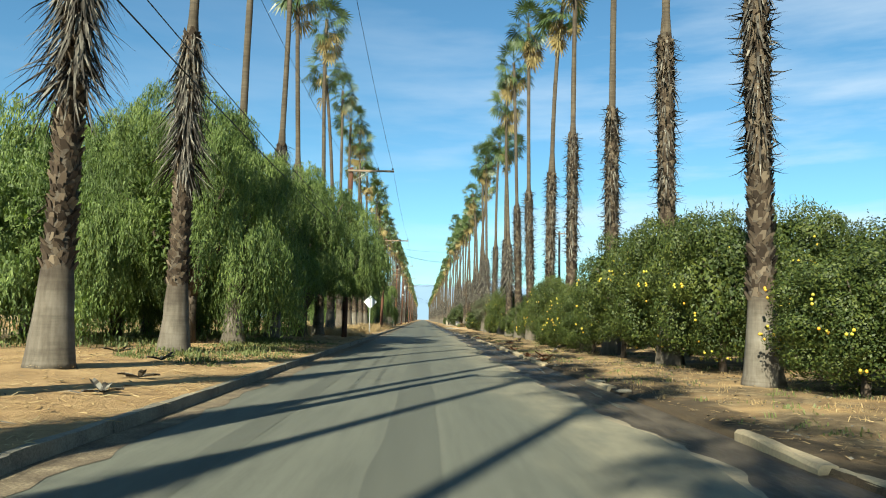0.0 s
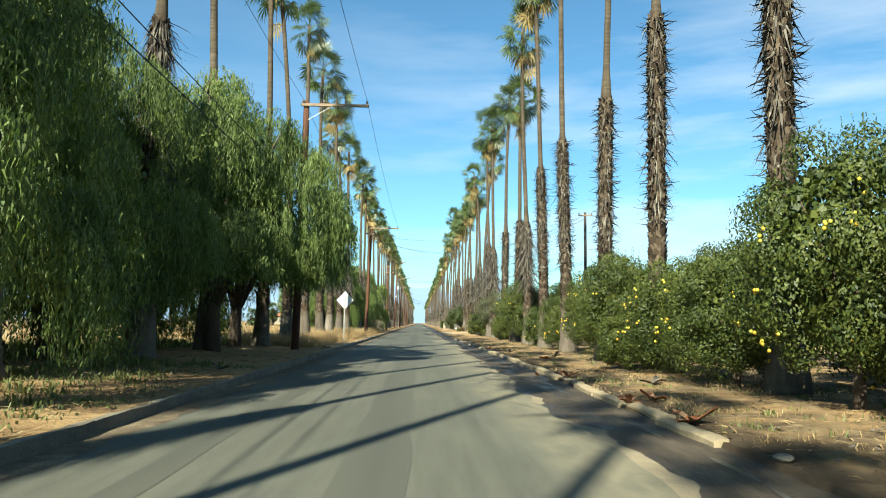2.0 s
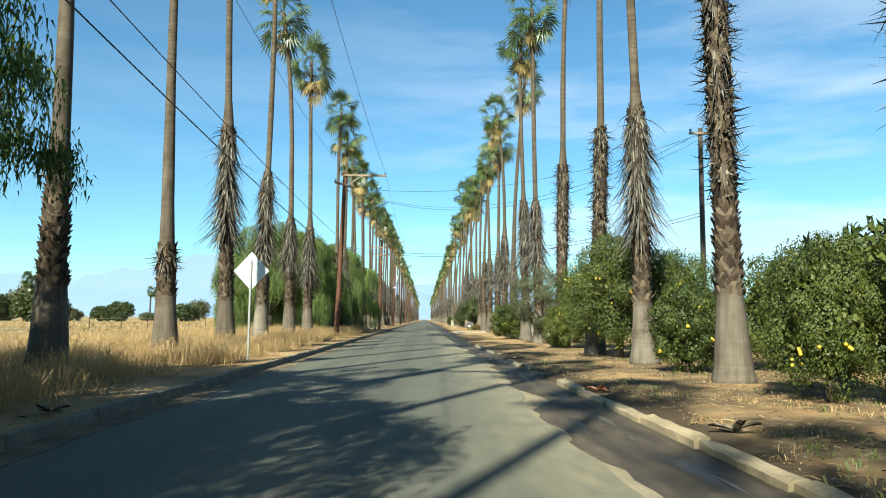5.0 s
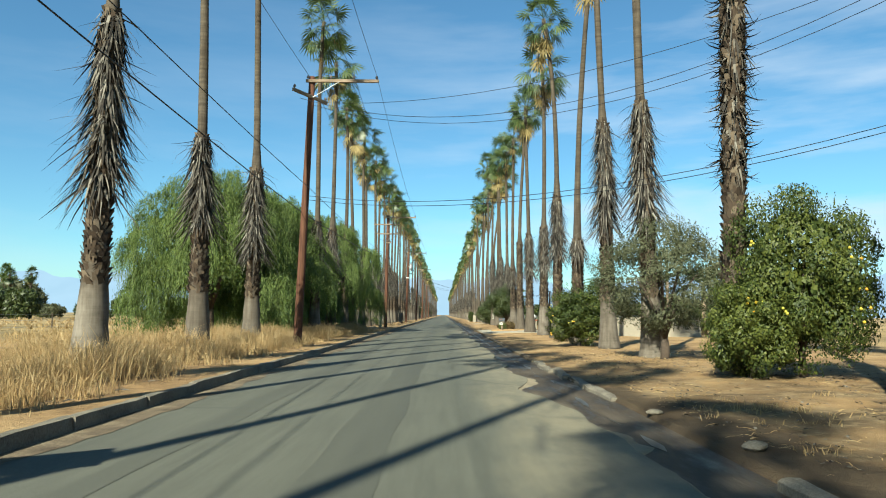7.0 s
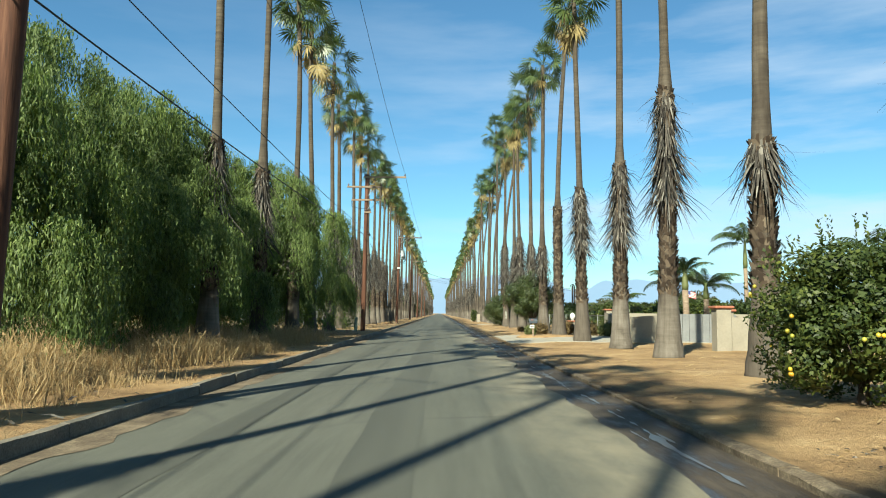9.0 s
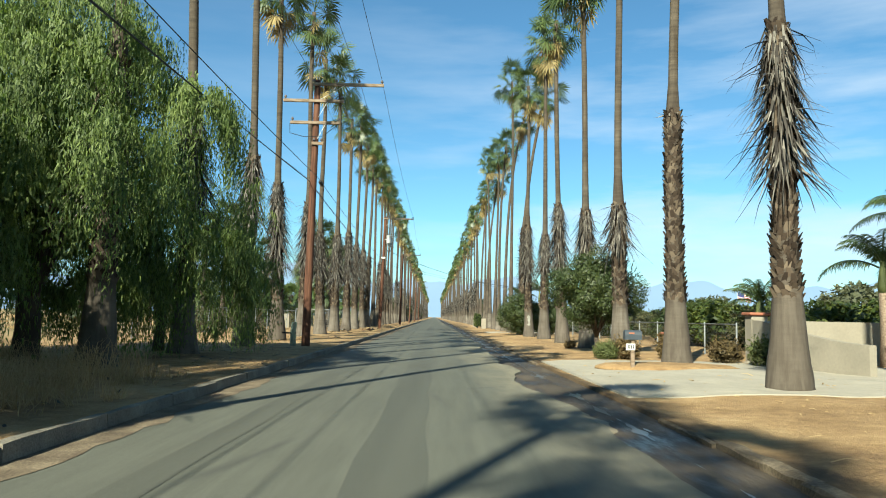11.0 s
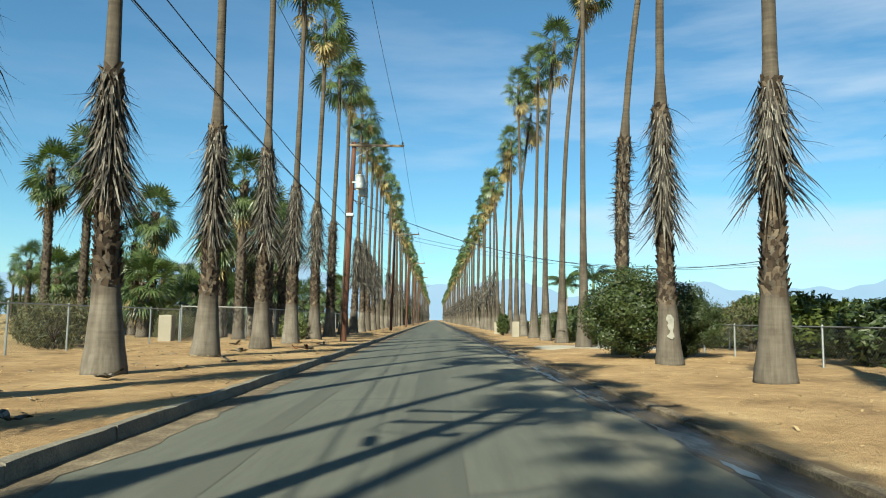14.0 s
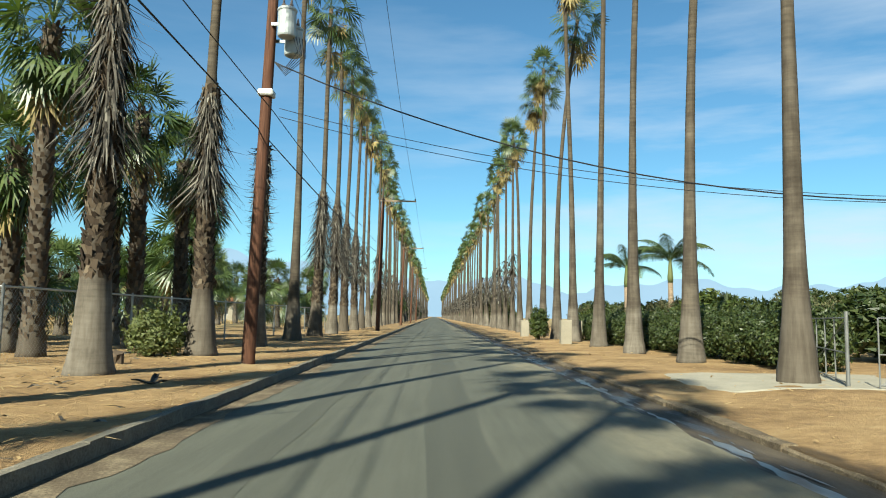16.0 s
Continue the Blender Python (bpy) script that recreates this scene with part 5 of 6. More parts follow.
def feather_frond(r, s, at, out, up, length):
    """An arching stalk with two combs of drooping leaflets."""
    n = 16
    t = np.linspace(0, 1, n)
    h = np.array([math.cos(out), math.sin(out), 0])
    side = np.array([-math.sin(out), math.cos(out), 0])
    ang = up - t ** 1.4 * r.uniform(1.2, 1.9)
    step = length / n
    p = np.asarray(at) + np.cumsum(np.stack([np.cos(ang) * h[0], np.cos(ang) * h[1], np.sin(ang)], -1) * step, 0)
    s.tube(p, np.linspace(0.03, 0.006, n), 4, cap=False)
    for sg in (-1, 1):
        for i in range(2, n):
            for j in range(4):
                b = p[i] + (p[i] - p[i - 1]) * (j * 0.25)
                ln = length * 0.24 * math.sin(0.35 + 2.5 * t[i]) * r.uniform(0.85, 1.1)
                tip = b + side * sg * ln * 0.75 + h * ln * 0.3 + np.array([0, 0, -ln * r.uniform(0.35, 0.75)])
                w = (p[i] - p[i - 1]) * 0.1
                s.quads([[b - w, b + w, (b + tip) / 2 + w + (0, 0, 0.04), (b + tip) / 2 - w + (0, 0, 0.04)], [(b + tip) / 2 - w + (0, 0, 0.04), (b + tip) / 2 + w + (0, 0, 0.04), tip + w * 0.1, tip - w * 0.1]])


def feather_palm(x, y, seed, height, length):
    r = np.random.RandomState(seed)
    root = thing("feather_palm", (x, y, 0.1), "feathery palm with arching fronds on a pale trunk", "palm tree")
    trunk = part("trunk", Soup().tube([(0, 0, -0.1), (0.02, 0, height * 0.4), (0, 0.03, height * 0.72)], [0.2, 0.16, 0.14], 9, rough=0.05, seed=seed), ARM, root, "pale ringed trunk", smooth=True)
    part("crownshaft", Soup().tube([(0, 0.03, height * 0.7), (0, 0.03, height * 0.76), (0, 0.02, height)], [0.15, 0.17, 0.07], 9), WEED, root, "smooth green crownshaft", smooth=True)
    s = Soup()
    for i in range(14):
        feather_frond(r, s, (0, 0.02, height - 0.25), i * 2.39996, radians(r.uniform(48, 88) if i > 3 else r.uniform(15, 45)), length * r.uniform(0.85, 1.15))
    part("crown", s, PALM_GREEN, root, "arching green feather fronds")


for n, (x, y, h, ln) in enumerate([(10.4, 184.0, 4.5, 2.3), (12.4, 182.0, 4.8, 2.7), (11.6, 108.5, 3.5, 1.3), (12.6, 113.5, 3.1, 1.8), (14.2, 112.8, 3.0, 1.8), (22.0, 126.0, 6.7, 2.9), (16.6, 101.0, 3.4, 2.3), (10.8, 117.6, 2.1, 1.5)]):
    feather_palm(x, y, 700 + n, h, ln)

# ======== utility poles and wires ========
POLES = {"a": 42.7, "b": 81.1, "c": 119.5, "d": 157.3, "e": 195.5, "f": 234.0, "g": 272.5, "h": 311.0, "z": 4.2}
FOOT = {"a": -5.42, "b": -5.48, "c": -5.32, "d": -5.45}
LEAN = {"a": 0.15, "b": 0.32, "c": 0.1, "d": 0.3}        # how far the pole tops lean over the road


def pole_x(h, key=""):
    return FOOT.get(key, -5.45) + LEAN.get(key, 0.2) * h / 10.2


def insulator(root, x, y, z):
    s = Soup().tube([(x, y, z), (x, y, z + 0.05), (x, y, z + 0.06), (x, y, z + 0.1), (x, y, z + 0.11), (x, y, z + 0.15)], [0.015, 0.03, 0.055, 0.055, 0.04, 0.03], 8)
    part("insulator", s, PORCELAIN, root)


def utility_pole(key, arms):
    y = POLES[key]
    root = thing("utility_pole", (0, y, 0), "leaning reddish-brown timber utility pole with crossarm", "utility pole", "poles along the road")
    zs = np.array([-0.3, 0.3, 3, 6, 8.5, 10.25])
    part("pole", Soup().tube(np.stack([pole_x(zs, key), 0 * zs, zs], -1), [0.165, 0.16, 0.15, 0.135, 0.125, 0.115], 12), TIMBER, root, smooth=True)
    for z, lo, hi, turn in arms:
        s = Soup().box((0, 0, 0), (hi - lo, 0.09, 0.115), bevel=0.008)
        c, sn = math.cos(radians(turn)), math.sin(radians(turn))
        arm = part("crossarm", s, ARM, root, "weathered crossarm")
        arm.matrix_basis = pose(pole_x(z, key) + (lo + hi) / 2 * c, (lo + hi) / 2 * sn - 0.15, z, 0, 0, turn)
        n = 4 if hi - lo > 2.3 else 2
        for i in range(n):
            u = lo + 0.08 + (hi - lo - 0.16) * i / (n - 1)
            insulator(root, pole_x(z, key) + u * c, u * sn - 0.15, z + 0.055)
        if turn == 0 and hi - lo > 1.5:
            part("brace", Soup().tube([(pole_x(z, key) + hi * 0.42, -0.19, z - 0.04), (pole_x(z - 0.6, key) + 0.1, -0.14, z - 0.62)], 0.012, 5), STEEL, root)
    return root


top = [(10.05, -0.2, 2.55, 0)]
pole_a = utility_pole("a", top)
pole_b = utility_pole("b", top + [(9.45, -1.0, 1.0, 62)])
pole_c = utility_pole("c", top + [(9.4, -1.25, 1.05, 0), (8.55, -0.95, 0.95, 0), (7.75, -0.1, 0.35, 0)])
pole_d = utility_pole("d", top)
for key in "efghz":
    utility_pole(key, top)
part("step_bar", Soup().box((-5.9, -0.2, 0.62), (0.52, 0.05, 0.06), bevel=0.006), BLACK, pole_c)
part("jumper_loop", Soup().tube([(-6.2, -0.15, 8.5), (-6.15, -0.3, 8.1), (-5.6, -0.35, 7.95), (-4.9, -0.3, 8.0), (-4.5, -0.15, 8.4)], 0.012, 5), CABLE, pole_c)

# transformers on the fourth pole
for n, (dx, dy, z) in enumerate(((0.42, -0.22, 8.15), (0.50, 0.22, 7.85))):
    x = pole_x(8, "d") + dx
    prof = np.array([[0, 0.16], [0.02, 0.2], [0.06, 0.215], [0.62, 0.215], [0.64, 0.235], [0.68, 0.235], [0.72, 0.19], [0.74, 0.05]])
    s = Soup().tube(np.stack([x + 0 * prof[:, 0], dy + 0 * prof[:, 0], z - 0.35 + prof[:, 0]], -1), prof[:, 1], 18)
    tank = part("transformer_tank", s, GREYMETAL, pole_d, "pale grey cylindrical transformer tank", smooth=False)
    for sx in (-0.09, 0.09):
        part("bushing", Soup().tube([(x + sx, dy, z + 0.38), (x + sx, dy, z + 0.45), (x + sx, dy, z + 0.5), (x + sx, dy, z + 0.6)], [0.03, 0.05, 0.03, 0.02], 8), PORCELAIN, tank)
    part("bracket", Soup().box(((x + pole_x(8, "d")) / 2, dy * 0.7, z), (0.35, 0.05, 0.08), bevel=0.006), STEEL, pole_d)
for k in range(5):
    a = k * 1.2
    part("drop_lead", Soup().tube([(pole_x(8, "d") + 0.55 + 0.06 * k, -0.2 + 0.1 * k, 7.9), (pole_x(8, "d") + 0.7 + 0.03 * k, -0.25 + 0.1 * k, 7.45), (pole_x(8, "d") + 0.4, -0.1, 7.12 - 0.05 * k), (pole_x(7, "d") + 0.12, 0, 7.3)], 0.011, 5), CABLE, pole_d)
part("clamp", Soup().box((pole_x(6.5, "d"), -0.02, 6.5), (0.36, 0.36, 0.16), bevel=0.03), WHITE, pole_d, "white cable clamp")


def wire(p, q, sag, radius, name="overhead_wire", label="thin black overhead wire", n=22):
    """A hanging wire between two points."""
    p, q = np.array(p, float), np.array(q, float)
    t = np.linspace(0, 1, n)
    pts = p + (q - p) * t[:, None]
    pts[:, 2] -= 4 * sag * t * (1 - t)
    tagged(new(name, Soup().tube(pts, radius, 5, cap=False).mesh(name, CABLE)), label, "wire", "overhead wires")


run = ["z", "a", "b", "c", "d", "e", "f", "g", "h"]
ATTACH = {"z": (6.05, 6.2), "a": (6.15, 6.45), "b": (5.08, 5.95, 5.2), "c": (6.35, 6.5, 6.5), "d": (5.65, 6.1, 5.8), "e": (6.0, 6.4, 6.15), "f": (6.0, 6.4, 6.15), "g": (6.0, 6.4, 6.15), "h": (6.0, 6.4, 6.15)}
for k0, k1 in zip(run, run[1:]):
    y0, y1 = POLES[k0], POLES[k1]
    for u in (2.47, 1.6):
        wire((pole_x(10.05, k0) + u, y0 - 0.15, 10.27), (pole_x(10.05, k1) + u, y1 - 0.15, 10.27), 0.45, 0.008)
    wire((pole_x(10.05, k0) - 0.1, y0 - 0.15, 10.27), (pole_x(10.05, k1) - 0.1, y1 - 0.15, 10.27), 0.5, 0.008)
    for i, rad in enumerate((0.015, 0.011, 0.006)[:min(len(ATTACH[k0]), len(ATTACH[k1]))]):
        wire((pole_x(6.5, k0) - (0.16, -0.15, 0.3)[i], y0, ATTACH[k0][i]), (pole_x(6.5, k1) - (0.16, -0.15, 0.3)[i], y1, ATTACH[k1][i]), (0.2, 0.22, 0.25)[i], rad, "overhead_cable", "black cable strung between the poles")
# splice case hanging on the cable
case = Soup().tube([(-5.13, 120.3, 6.46), (-5.13, 120.35, 6.46), (-5.13, 120.85, 6.43), (-5.13, 120.97, 6.42)], [0.03, 0.075, 0.075, 0.03], 10)
solo("splice_case", case, BLACK, "black splice case hanging on the overhead cable", "splice case", smooth=True)


def side_pole(x, y, h, twin):
    root = thing("service_pole", (x, y, 0.05), "dark slim timber service pole among the trees", "utility pole")
    part("pole", Soup().tube([(0, 0, -0.2), (0, 0, h * 0.5), (0, 0, h)], [0.13, 0.115, 0.1], 10), DARK_POLE, root, smooth=True)
    if twin:
        part("conduit", Soup().tube([(0.2, -0.05, -0.1), (0.2, -0.05, h - 0.1)], 0.07, 8), DARK_POLE, root)
        part("weatherhead", Soup().tube([(0.2, -0.05, h - 0.1), (0.1, -0.05, h + 0.12), (-0.2, -0.05, h + 0.05), (-0.28, -0.05, h - 0.2)], [0.07, 0.06, 0.05, 0.03], 8), BLACK, root)
    else:
        part("crossarm", Soup().box((0, -0.1, h - 0.25), (1.1, 0.09, 0.1), bevel=0.008), ARM, root)
        for u in (-0.48, 0.48):
            insulator(root, u, -0.1, h - 0.2)


side_pole(12.1, 68.6, 9.9, False)
side_pole(14.5, 154.5, 4.5, True)
for i, (za, zb, sag) in enumerate(((9.46, 9.85, 1.2), (9.25, 9.5, 2.1), (9.15, 9.45, 2.1))):
    wire((pole_x(9.4, "b") + (0.5, -0.3, 0.12)[i], 81.1 + (0.7, -0.6, 0)[i], za), (12.1 + (0.45, -0.45, 0)[i], 68.5, zb), sag, 0.009)
for za, zb in ((5.7, 6.15), (5.55, 6.0)):
    wire((pole_x(6, "b"), 81.1, za), (12.1, 68.6, zb), 1.06, 0.010)
for za, zb, rad, sag in ((7.2, 4.25, 0.017, 1.5), (6.15, 4.1, 0.008, 0.9), (5.95, 4.0, 0.008, 0.9)):
    wire((pole_x(7, "d") + 0.3, 157.3, za), (14.4, 154.5, zb), sag, rad)

# ======== fences ========
def chain_fence(name, pts, height, gap, label, rail):
    """Posts, top rail and a woven wire mesh along a line of points."""
    root = thing(name, (0, 0, 0), label, "fence")
    wires = Soup()
    for (xa, ya), (xb, yb) in zip(pts, pts[1:]):
        L = math.hypot(xb - xa, yb - ya)
        d = np.array([(xb - xa) / L, (yb - ya) / L])
        n = max(1, round(L / gap))
        for i in range(n + 1):
            x, y = xa + d[0] * L * i / n, ya + d[1] * L * i / n
            part("post", Soup().tube([(x, y, -0.1), (x, y, height + 0.04), (x, y, height + 0.07)], [0.032, 0.032, 0.012], 8), STEEL, root)
        part("top_rail", Soup().tube([(xa, ya, height), (xb, yb, height)], 0.026, 6), rail, root)
        nrm = np.array([-d[1], d[0]]) * 0.002
        u = np.arange(-height, L, 0.13)
        for sg in (1, -1):
            a = np.clip(u, 0, L)
            b = np.clip(u + height, 0, L)
            za = (a - u) if sg > 0 else height - (a - u)
            zb = (b - u) if sg > 0 else height - (b - u)
            p = np.stack([xa + d[0] * a, ya + d[1] * a, 0.08 + za * (height - 0.08) / height], -1)
            q = np.stack([xa + d[0] * b, ya + d[1] * b, 0.08 + zb * (height - 0.08) / height], -1)
            up = np.array([0, 0, 0.003])
            off = np.array([nrm[0], nrm[1], 0]) * sg
            wires.quads(np.stack([p - up + off, p + up + off, q + up + off, q - up + off], 1))
    part("wire_mesh", wires, STEEL, root, "woven steel wire mesh", kind="stuff")
    return root


chain_fence("chain_fence", [(-12.9, 119), (-12.2, 153.4)], 1.6, 3.1, "chain-link fence with pale top rail along the field", RAIL)
chain_fence("chain_fence", [(-12.2, 153.6), (-9.6, 154.7), (-9.8, 222)], 1.75, 3.1, "chain-link fence in front of the palm grove", RAIL)
chain_fence("chain_fence", [(9.9, 117.5), (9.9, 153.2), (12.2, 153.4), (24, 153.6)], 1.25, 3.05, "low chain-link fence in front of the orchard", OLD_STEEL)


def gate_leaf(x0, y0, x1, y1, h):
    """A framed mesh gate standing open."""
    root = thing("metal_gate", (0, 0, 0.1), "galvanised tube gate with wire mesh standing open", "gate")
    L = math.hypot(x1 - x0, y1 - y0)
    d = ((x1 - x0) / L, (y1 - y0) / L)
    at = lambda u, z: (x0 + d[0] * u, y0 + d[1] * u, z)
    for u in (0, L * 0.25, L * 0.5, L * 0.75, L):
        part("upright", Soup().tube([at(u, 0.06), at(u, h)], 0.016, 8), OLD_STEEL, root)
    for z in (0.1, h * 0.5, h):
        part("rail", Soup().tube([at(0, z), at(L, z)], 0.014, 8), OLD_STEEL, root)
    part("gate_post", Soup().tube([at(L + 0.12, -0.2), at(L + 0.12, h + 0.12)], 0.035, 10), OLD_STEEL, root)
    part("brace", Soup().tube([at(0, 0.1), at(L, h * 0.96)], 0.01, 6), OLD_STEEL, root)


gate_leaf(8.0, 158.2, 6.5, 154.0, 1.3)
gate_leaf(6.75, 153.4, 9.0, 153.1, 1.3)

# rusty wire fence in the field
root = thing("wire_fence", (0, 0, 0), "rusty steel field fence with thin wires", "fence")
for i in range(13):
    y = 50 + i * 5.0
    part("post", Soup().tube([(-22, y, -0.1), (-22, y, 1.25)], 0.03, 6), WOOD_BARK, root)
for z in (0.5, 0.85, 1.15):
    part("strand", Soup().tube([(-22, 50, z), (-22, 110, z)], 0.006, 4), STEEL, root)

# ======== sign, marker, mailbox, gateway ========
root = thing("road_sign", (-5.02, 57.4, 0.1), "back of a diamond-shaped road sign on a thin steel post", "road sign", turn=-14)
bm = Soup().box((0, 0, 0), (0.76, 0.006, 0.76), bevel=0.002)
plate = part("sign_plate", bm, SIGNBACK, root, "plain grey-white back of the plate")
plate.matrix_basis = pose(0, 0.035, 2.5, 0, 45, 0)
part("post", Soup().box((0, 0, 1.35), (0.055, 0.03, 2.9), bevel=0.004), STEEL, root)
for z in (2.25, 2.75):
    part("bolt", Soup().tube([(0, -0.028, z), (0, 0.03, z)], 0.012, 6), STEEL, root)

root = thing("marker_post", (-5.75, 119.3, 0.12), "faded green plastic marker post leaning slightly", "marker post")
s = Soup().tube([(0, 0, -0.1), (0.0, 0.0, 0.6), (0.03, 0, 0.86), (0.03, 0, 0.9)], [0.11, 0.105, 0.1, 0.07], 4)
part("post", s, GREENPOST, root)

s = Soup().box((-13.2, 154.6, 0.7), (0.6, 0.5, 1.3), bevel=0.03)
cab = tagged(new("utility_cabinet", s.mesh("utility_cabinet", STUCCO)), "faded beige metal utility cabinet by the fence", "cabinet")
s = Soup().tube([(-8.1, 156.3, 0.05), (-8.05, 156.35, 0.2), (-8.0, 156.3, 0.42)], [0.22, 0.19, 0.14], 9, rough=0.2, seed=4)
solo("tree_stump", s, STUB, "short broken brown palm stump", "stump")

# concrete apron in front of the gateway, with an island of soil round the palm
ay = np.concatenate([[104.58], np.linspace(104.6, 114.4, 40), [114.42]])
drop = np.where((ay < 104.59) | (ay > 114.41), 0.25, 0.0)
ax = [2.66 + 0 * ay, 2.69 + 0 * ay] + [u + 0 * ay for u in np.arange(2.95, 12.2, 0.4)]
s = sheet(ay, ax, [-0.035 - drop, 0.055 - drop] + [land_height(u, ay) + 0.02 - drop for u in ax[2:]])
tagged(new("driveway", s.mesh("driveway", CEMENT)), "pale concrete driveway apron crossing the verge", "driveway", kind="structure")
th = np.linspace(0, 2 * np.pi, 28, endpoint=False)
s = Soup()
s.tube([(0, 0, 0.05), (0, 0, 0.13), (0, 0, 0.2), (0, 0, 0.235)], [1.0, 0.97, 0.85, 0.5], 28, rough=0.03, seed=3)
ob = tagged(new("soil_island", s.mesh("soil_island", SOIL, True)), "low oval mound of bare soil round the palm", "ground", kind="structure")
ob.matrix_basis = pose(5.5, 111.3, 0) @ Matrix.Diagonal((1.95, 1.05, 1, 1))
ay = np.linspace(153.3, 157.2, 30)
shore = 3.75 + 0.25 * (ay - 155.2) ** 2 / 4 + 0.12 * wobble(ay * 2, ay, 3)
ax = [shore, shore + 0.15, shore + 0.9, 6.0 + 0 * ay, 8.0 + 0 * ay, 10.0 + 0 * ay]
s = sheet(ay, ax, [land_height(x, ay) + (-0.02 if n == 0 else 0.02) - np.where((ay < 153.35) | (ay > 157.15), 0.06, 0.0) for n, x in enumerate(ax)])
tagged(new("driveway", s.mesh("driveway", CEMENT)), "pale concrete driveway leading to the metal gate", "driveway", kind="structure")

root = thing("mailbox", (4.4, 110.6, 0.12), "dark grey domed mailbox on a weathered wooden post", "mailbox")
part("post", Soup().box((0, 0, 0.33), (0.09, 0.09, 0.78), bevel=0.01), ARM, root)
prof = [(-0.1, 0), (-0.1, 0.12), (-0.085, 0.18), (-0.05, 0.22), (0, 0.235), (0.05, 0.22), (0.085, 0.18), (0.1, 0.12), (0.1, 0)]
s = Soup()
v = [(x, u, 0.72 + z) for x in (-0.21, 0.21) for u, z in prof]
m = len(prof)
s.add(v, [[i, i + 1, m + i + 1, m + i] for i in range(m - 1)] + [[m - 1, 0, m, 2 * m - 1]])
s.f += [list(range(m))[::-1], [m + i for i in range(m)]]
part("box", s, plain("mailbox_paint", (0.07, 0.085, 0.10), 0.5, 0.3, vary=0.2), root)
part("flag", Soup().box((-0.05, -0.108, 0.88), (0.14, 0.008, 0.035)), TILE_RED, root)
num = part("number_plate", Soup().box((-0.06, -0.05, 0.54), (0.23, 0.008, 0.16), bevel=0.002), WHITE, root, "small white plate")
for u in (-0.125, -0.082, -0.039, 0.004):
    part("bar", Soup().box((u, -0.056, 0.54), (0.026, 0.004, 0.09)), BLACK, num)


def gate_pillar(x, y, w, h, finial=False, red=True, group="gate pillars"):
    root = thing("gate_pillar", (x, y, 0.1), "stuccoed gate pillar with red tile cap and white finial" if finial else "stuccoed gate pillar with red tile cap" if red else "plain beige stuccoed pillar", "pillar", group)
    part("shaft", Soup().box((0, 0, h / 2 - 0.05), (w, w, h + 0.1), bevel=0.015), STUCCO, root)
    if red:
        part("cap", Soup().box((0, 0, h + 0.04), (w + 0.16, w + 0.16, 0.09), bevel=0.025), TILE_RED, root)
    if finial:
        z = h + 0.085
        part("finial", Soup().tube([(0, 0, z), (0, 0, z + 0.04), (0, 0, z + 0.08), (0, 0, z + 0.2), (0, 0, z + 0.32), (0, 0, z + 0.42), (0, 0, z + 0.48)], [0.11, 0.07, 0.10, 0.165, 0.16, 0.09, 0.015], 14), WHITE, root, "white urn finial", smooth=True)


gate_pillar(7.8, 118.0, 0.5, 0.75, True)
gate_pillar(9.3, 114.6, 0.5, 1.45)
gate_pillar(9.1, 97.6, 0.5, 1.45)
gate_pillar(9.9, 99.3, 0.45, 1.35)
for x, y, h in ((4.75, 188.0, 1.05), (5.0, 174.6, 1.15), (6.3, 178.6, 1.1)):
    gate_pillar(x, y, 0.5, h, red=False, group="pillars at the far drive")


def wing_wall(pts, h0, h1, label):
    """A stuccoed wall whose top sweeps from one height to another."""
    root = thing("garden_wall", (0, 0, 0.1), label, "wall")
    s = Soup()
    pts = np.array(pts, float)
    t = np.linspace(0, 1, 14)
    c = np.stack([np.interp(t, np.linspace(0, 1, len(pts)), pts[:, i]) for i in (0, 1)], -1)
    d = np.gradient(c, axis=0)
    nrm = np.stack([-d[:, 1], d[:, 0]], -1) / np.linalg.norm(d, axis=1)[:, None] * 0.1
    h = h0 + (h1 - h0) * (3 * t ** 2 - 2 * t ** 3)
    rows = [np.c_[c - nrm, 0 * t - 0.15], np.c_[c - nrm, h], np.c_[c + nrm, h], np.c_[c + nrm, 0 * t - 0.15]]
    n = 14
    v = np.concatenate(rows)
    i = np.arange(n - 1)
    s.add(v, np.concatenate([np.stack([k * n + i, k * n + i + 1, (k + 1) * n + i + 1, (k + 1) * n + i], -1) for k in range(3)]))
    s.f += [[0, n, 2 * n, 3 * n], [n - 1, 2 * n - 1, 3 * n - 1, 4 * n - 1][::-1]]
    part("wall", s, STUCCO, root)


wing_wall([(9.1, 114.2), (9.0, 111.6), (9.6, 109.2)], 1.3, 0.75, "pale stuccoed wing wall sweeping down beside the drive")
wing_wall([(7.8, 104.5), (8.6, 104.8), (9.7, 105.3)], 1.12, 1.2, "pale stuccoed wing wall at the mouth of the drive")
wing_wall([(9.5, 114.7), (20, 115.4)], 1.3, 1.3, "pale stuccoed boundary wall")
wing_wall([(9.3, 97.6), (12, 97.4), (15, 97.2)], 1.15, 1.1, "pale stuccoed boundary wall")
root = thing("yard_gate", (11.25, 105.3, 0.05), "grey ribbed metal yard gate behind the wall", "gate")
GATE_GREY = plain("grey_panel", (0.20, 0.20, 0.195), 0.7, vary=0.2, scale=1.0)
for i in range(10):
    part("panel", Soup().box((0.3 * i - 1.35, 0, 0.66), (0.285, 0.05, 1.3), bevel=0.008), GATE_GREY, root)

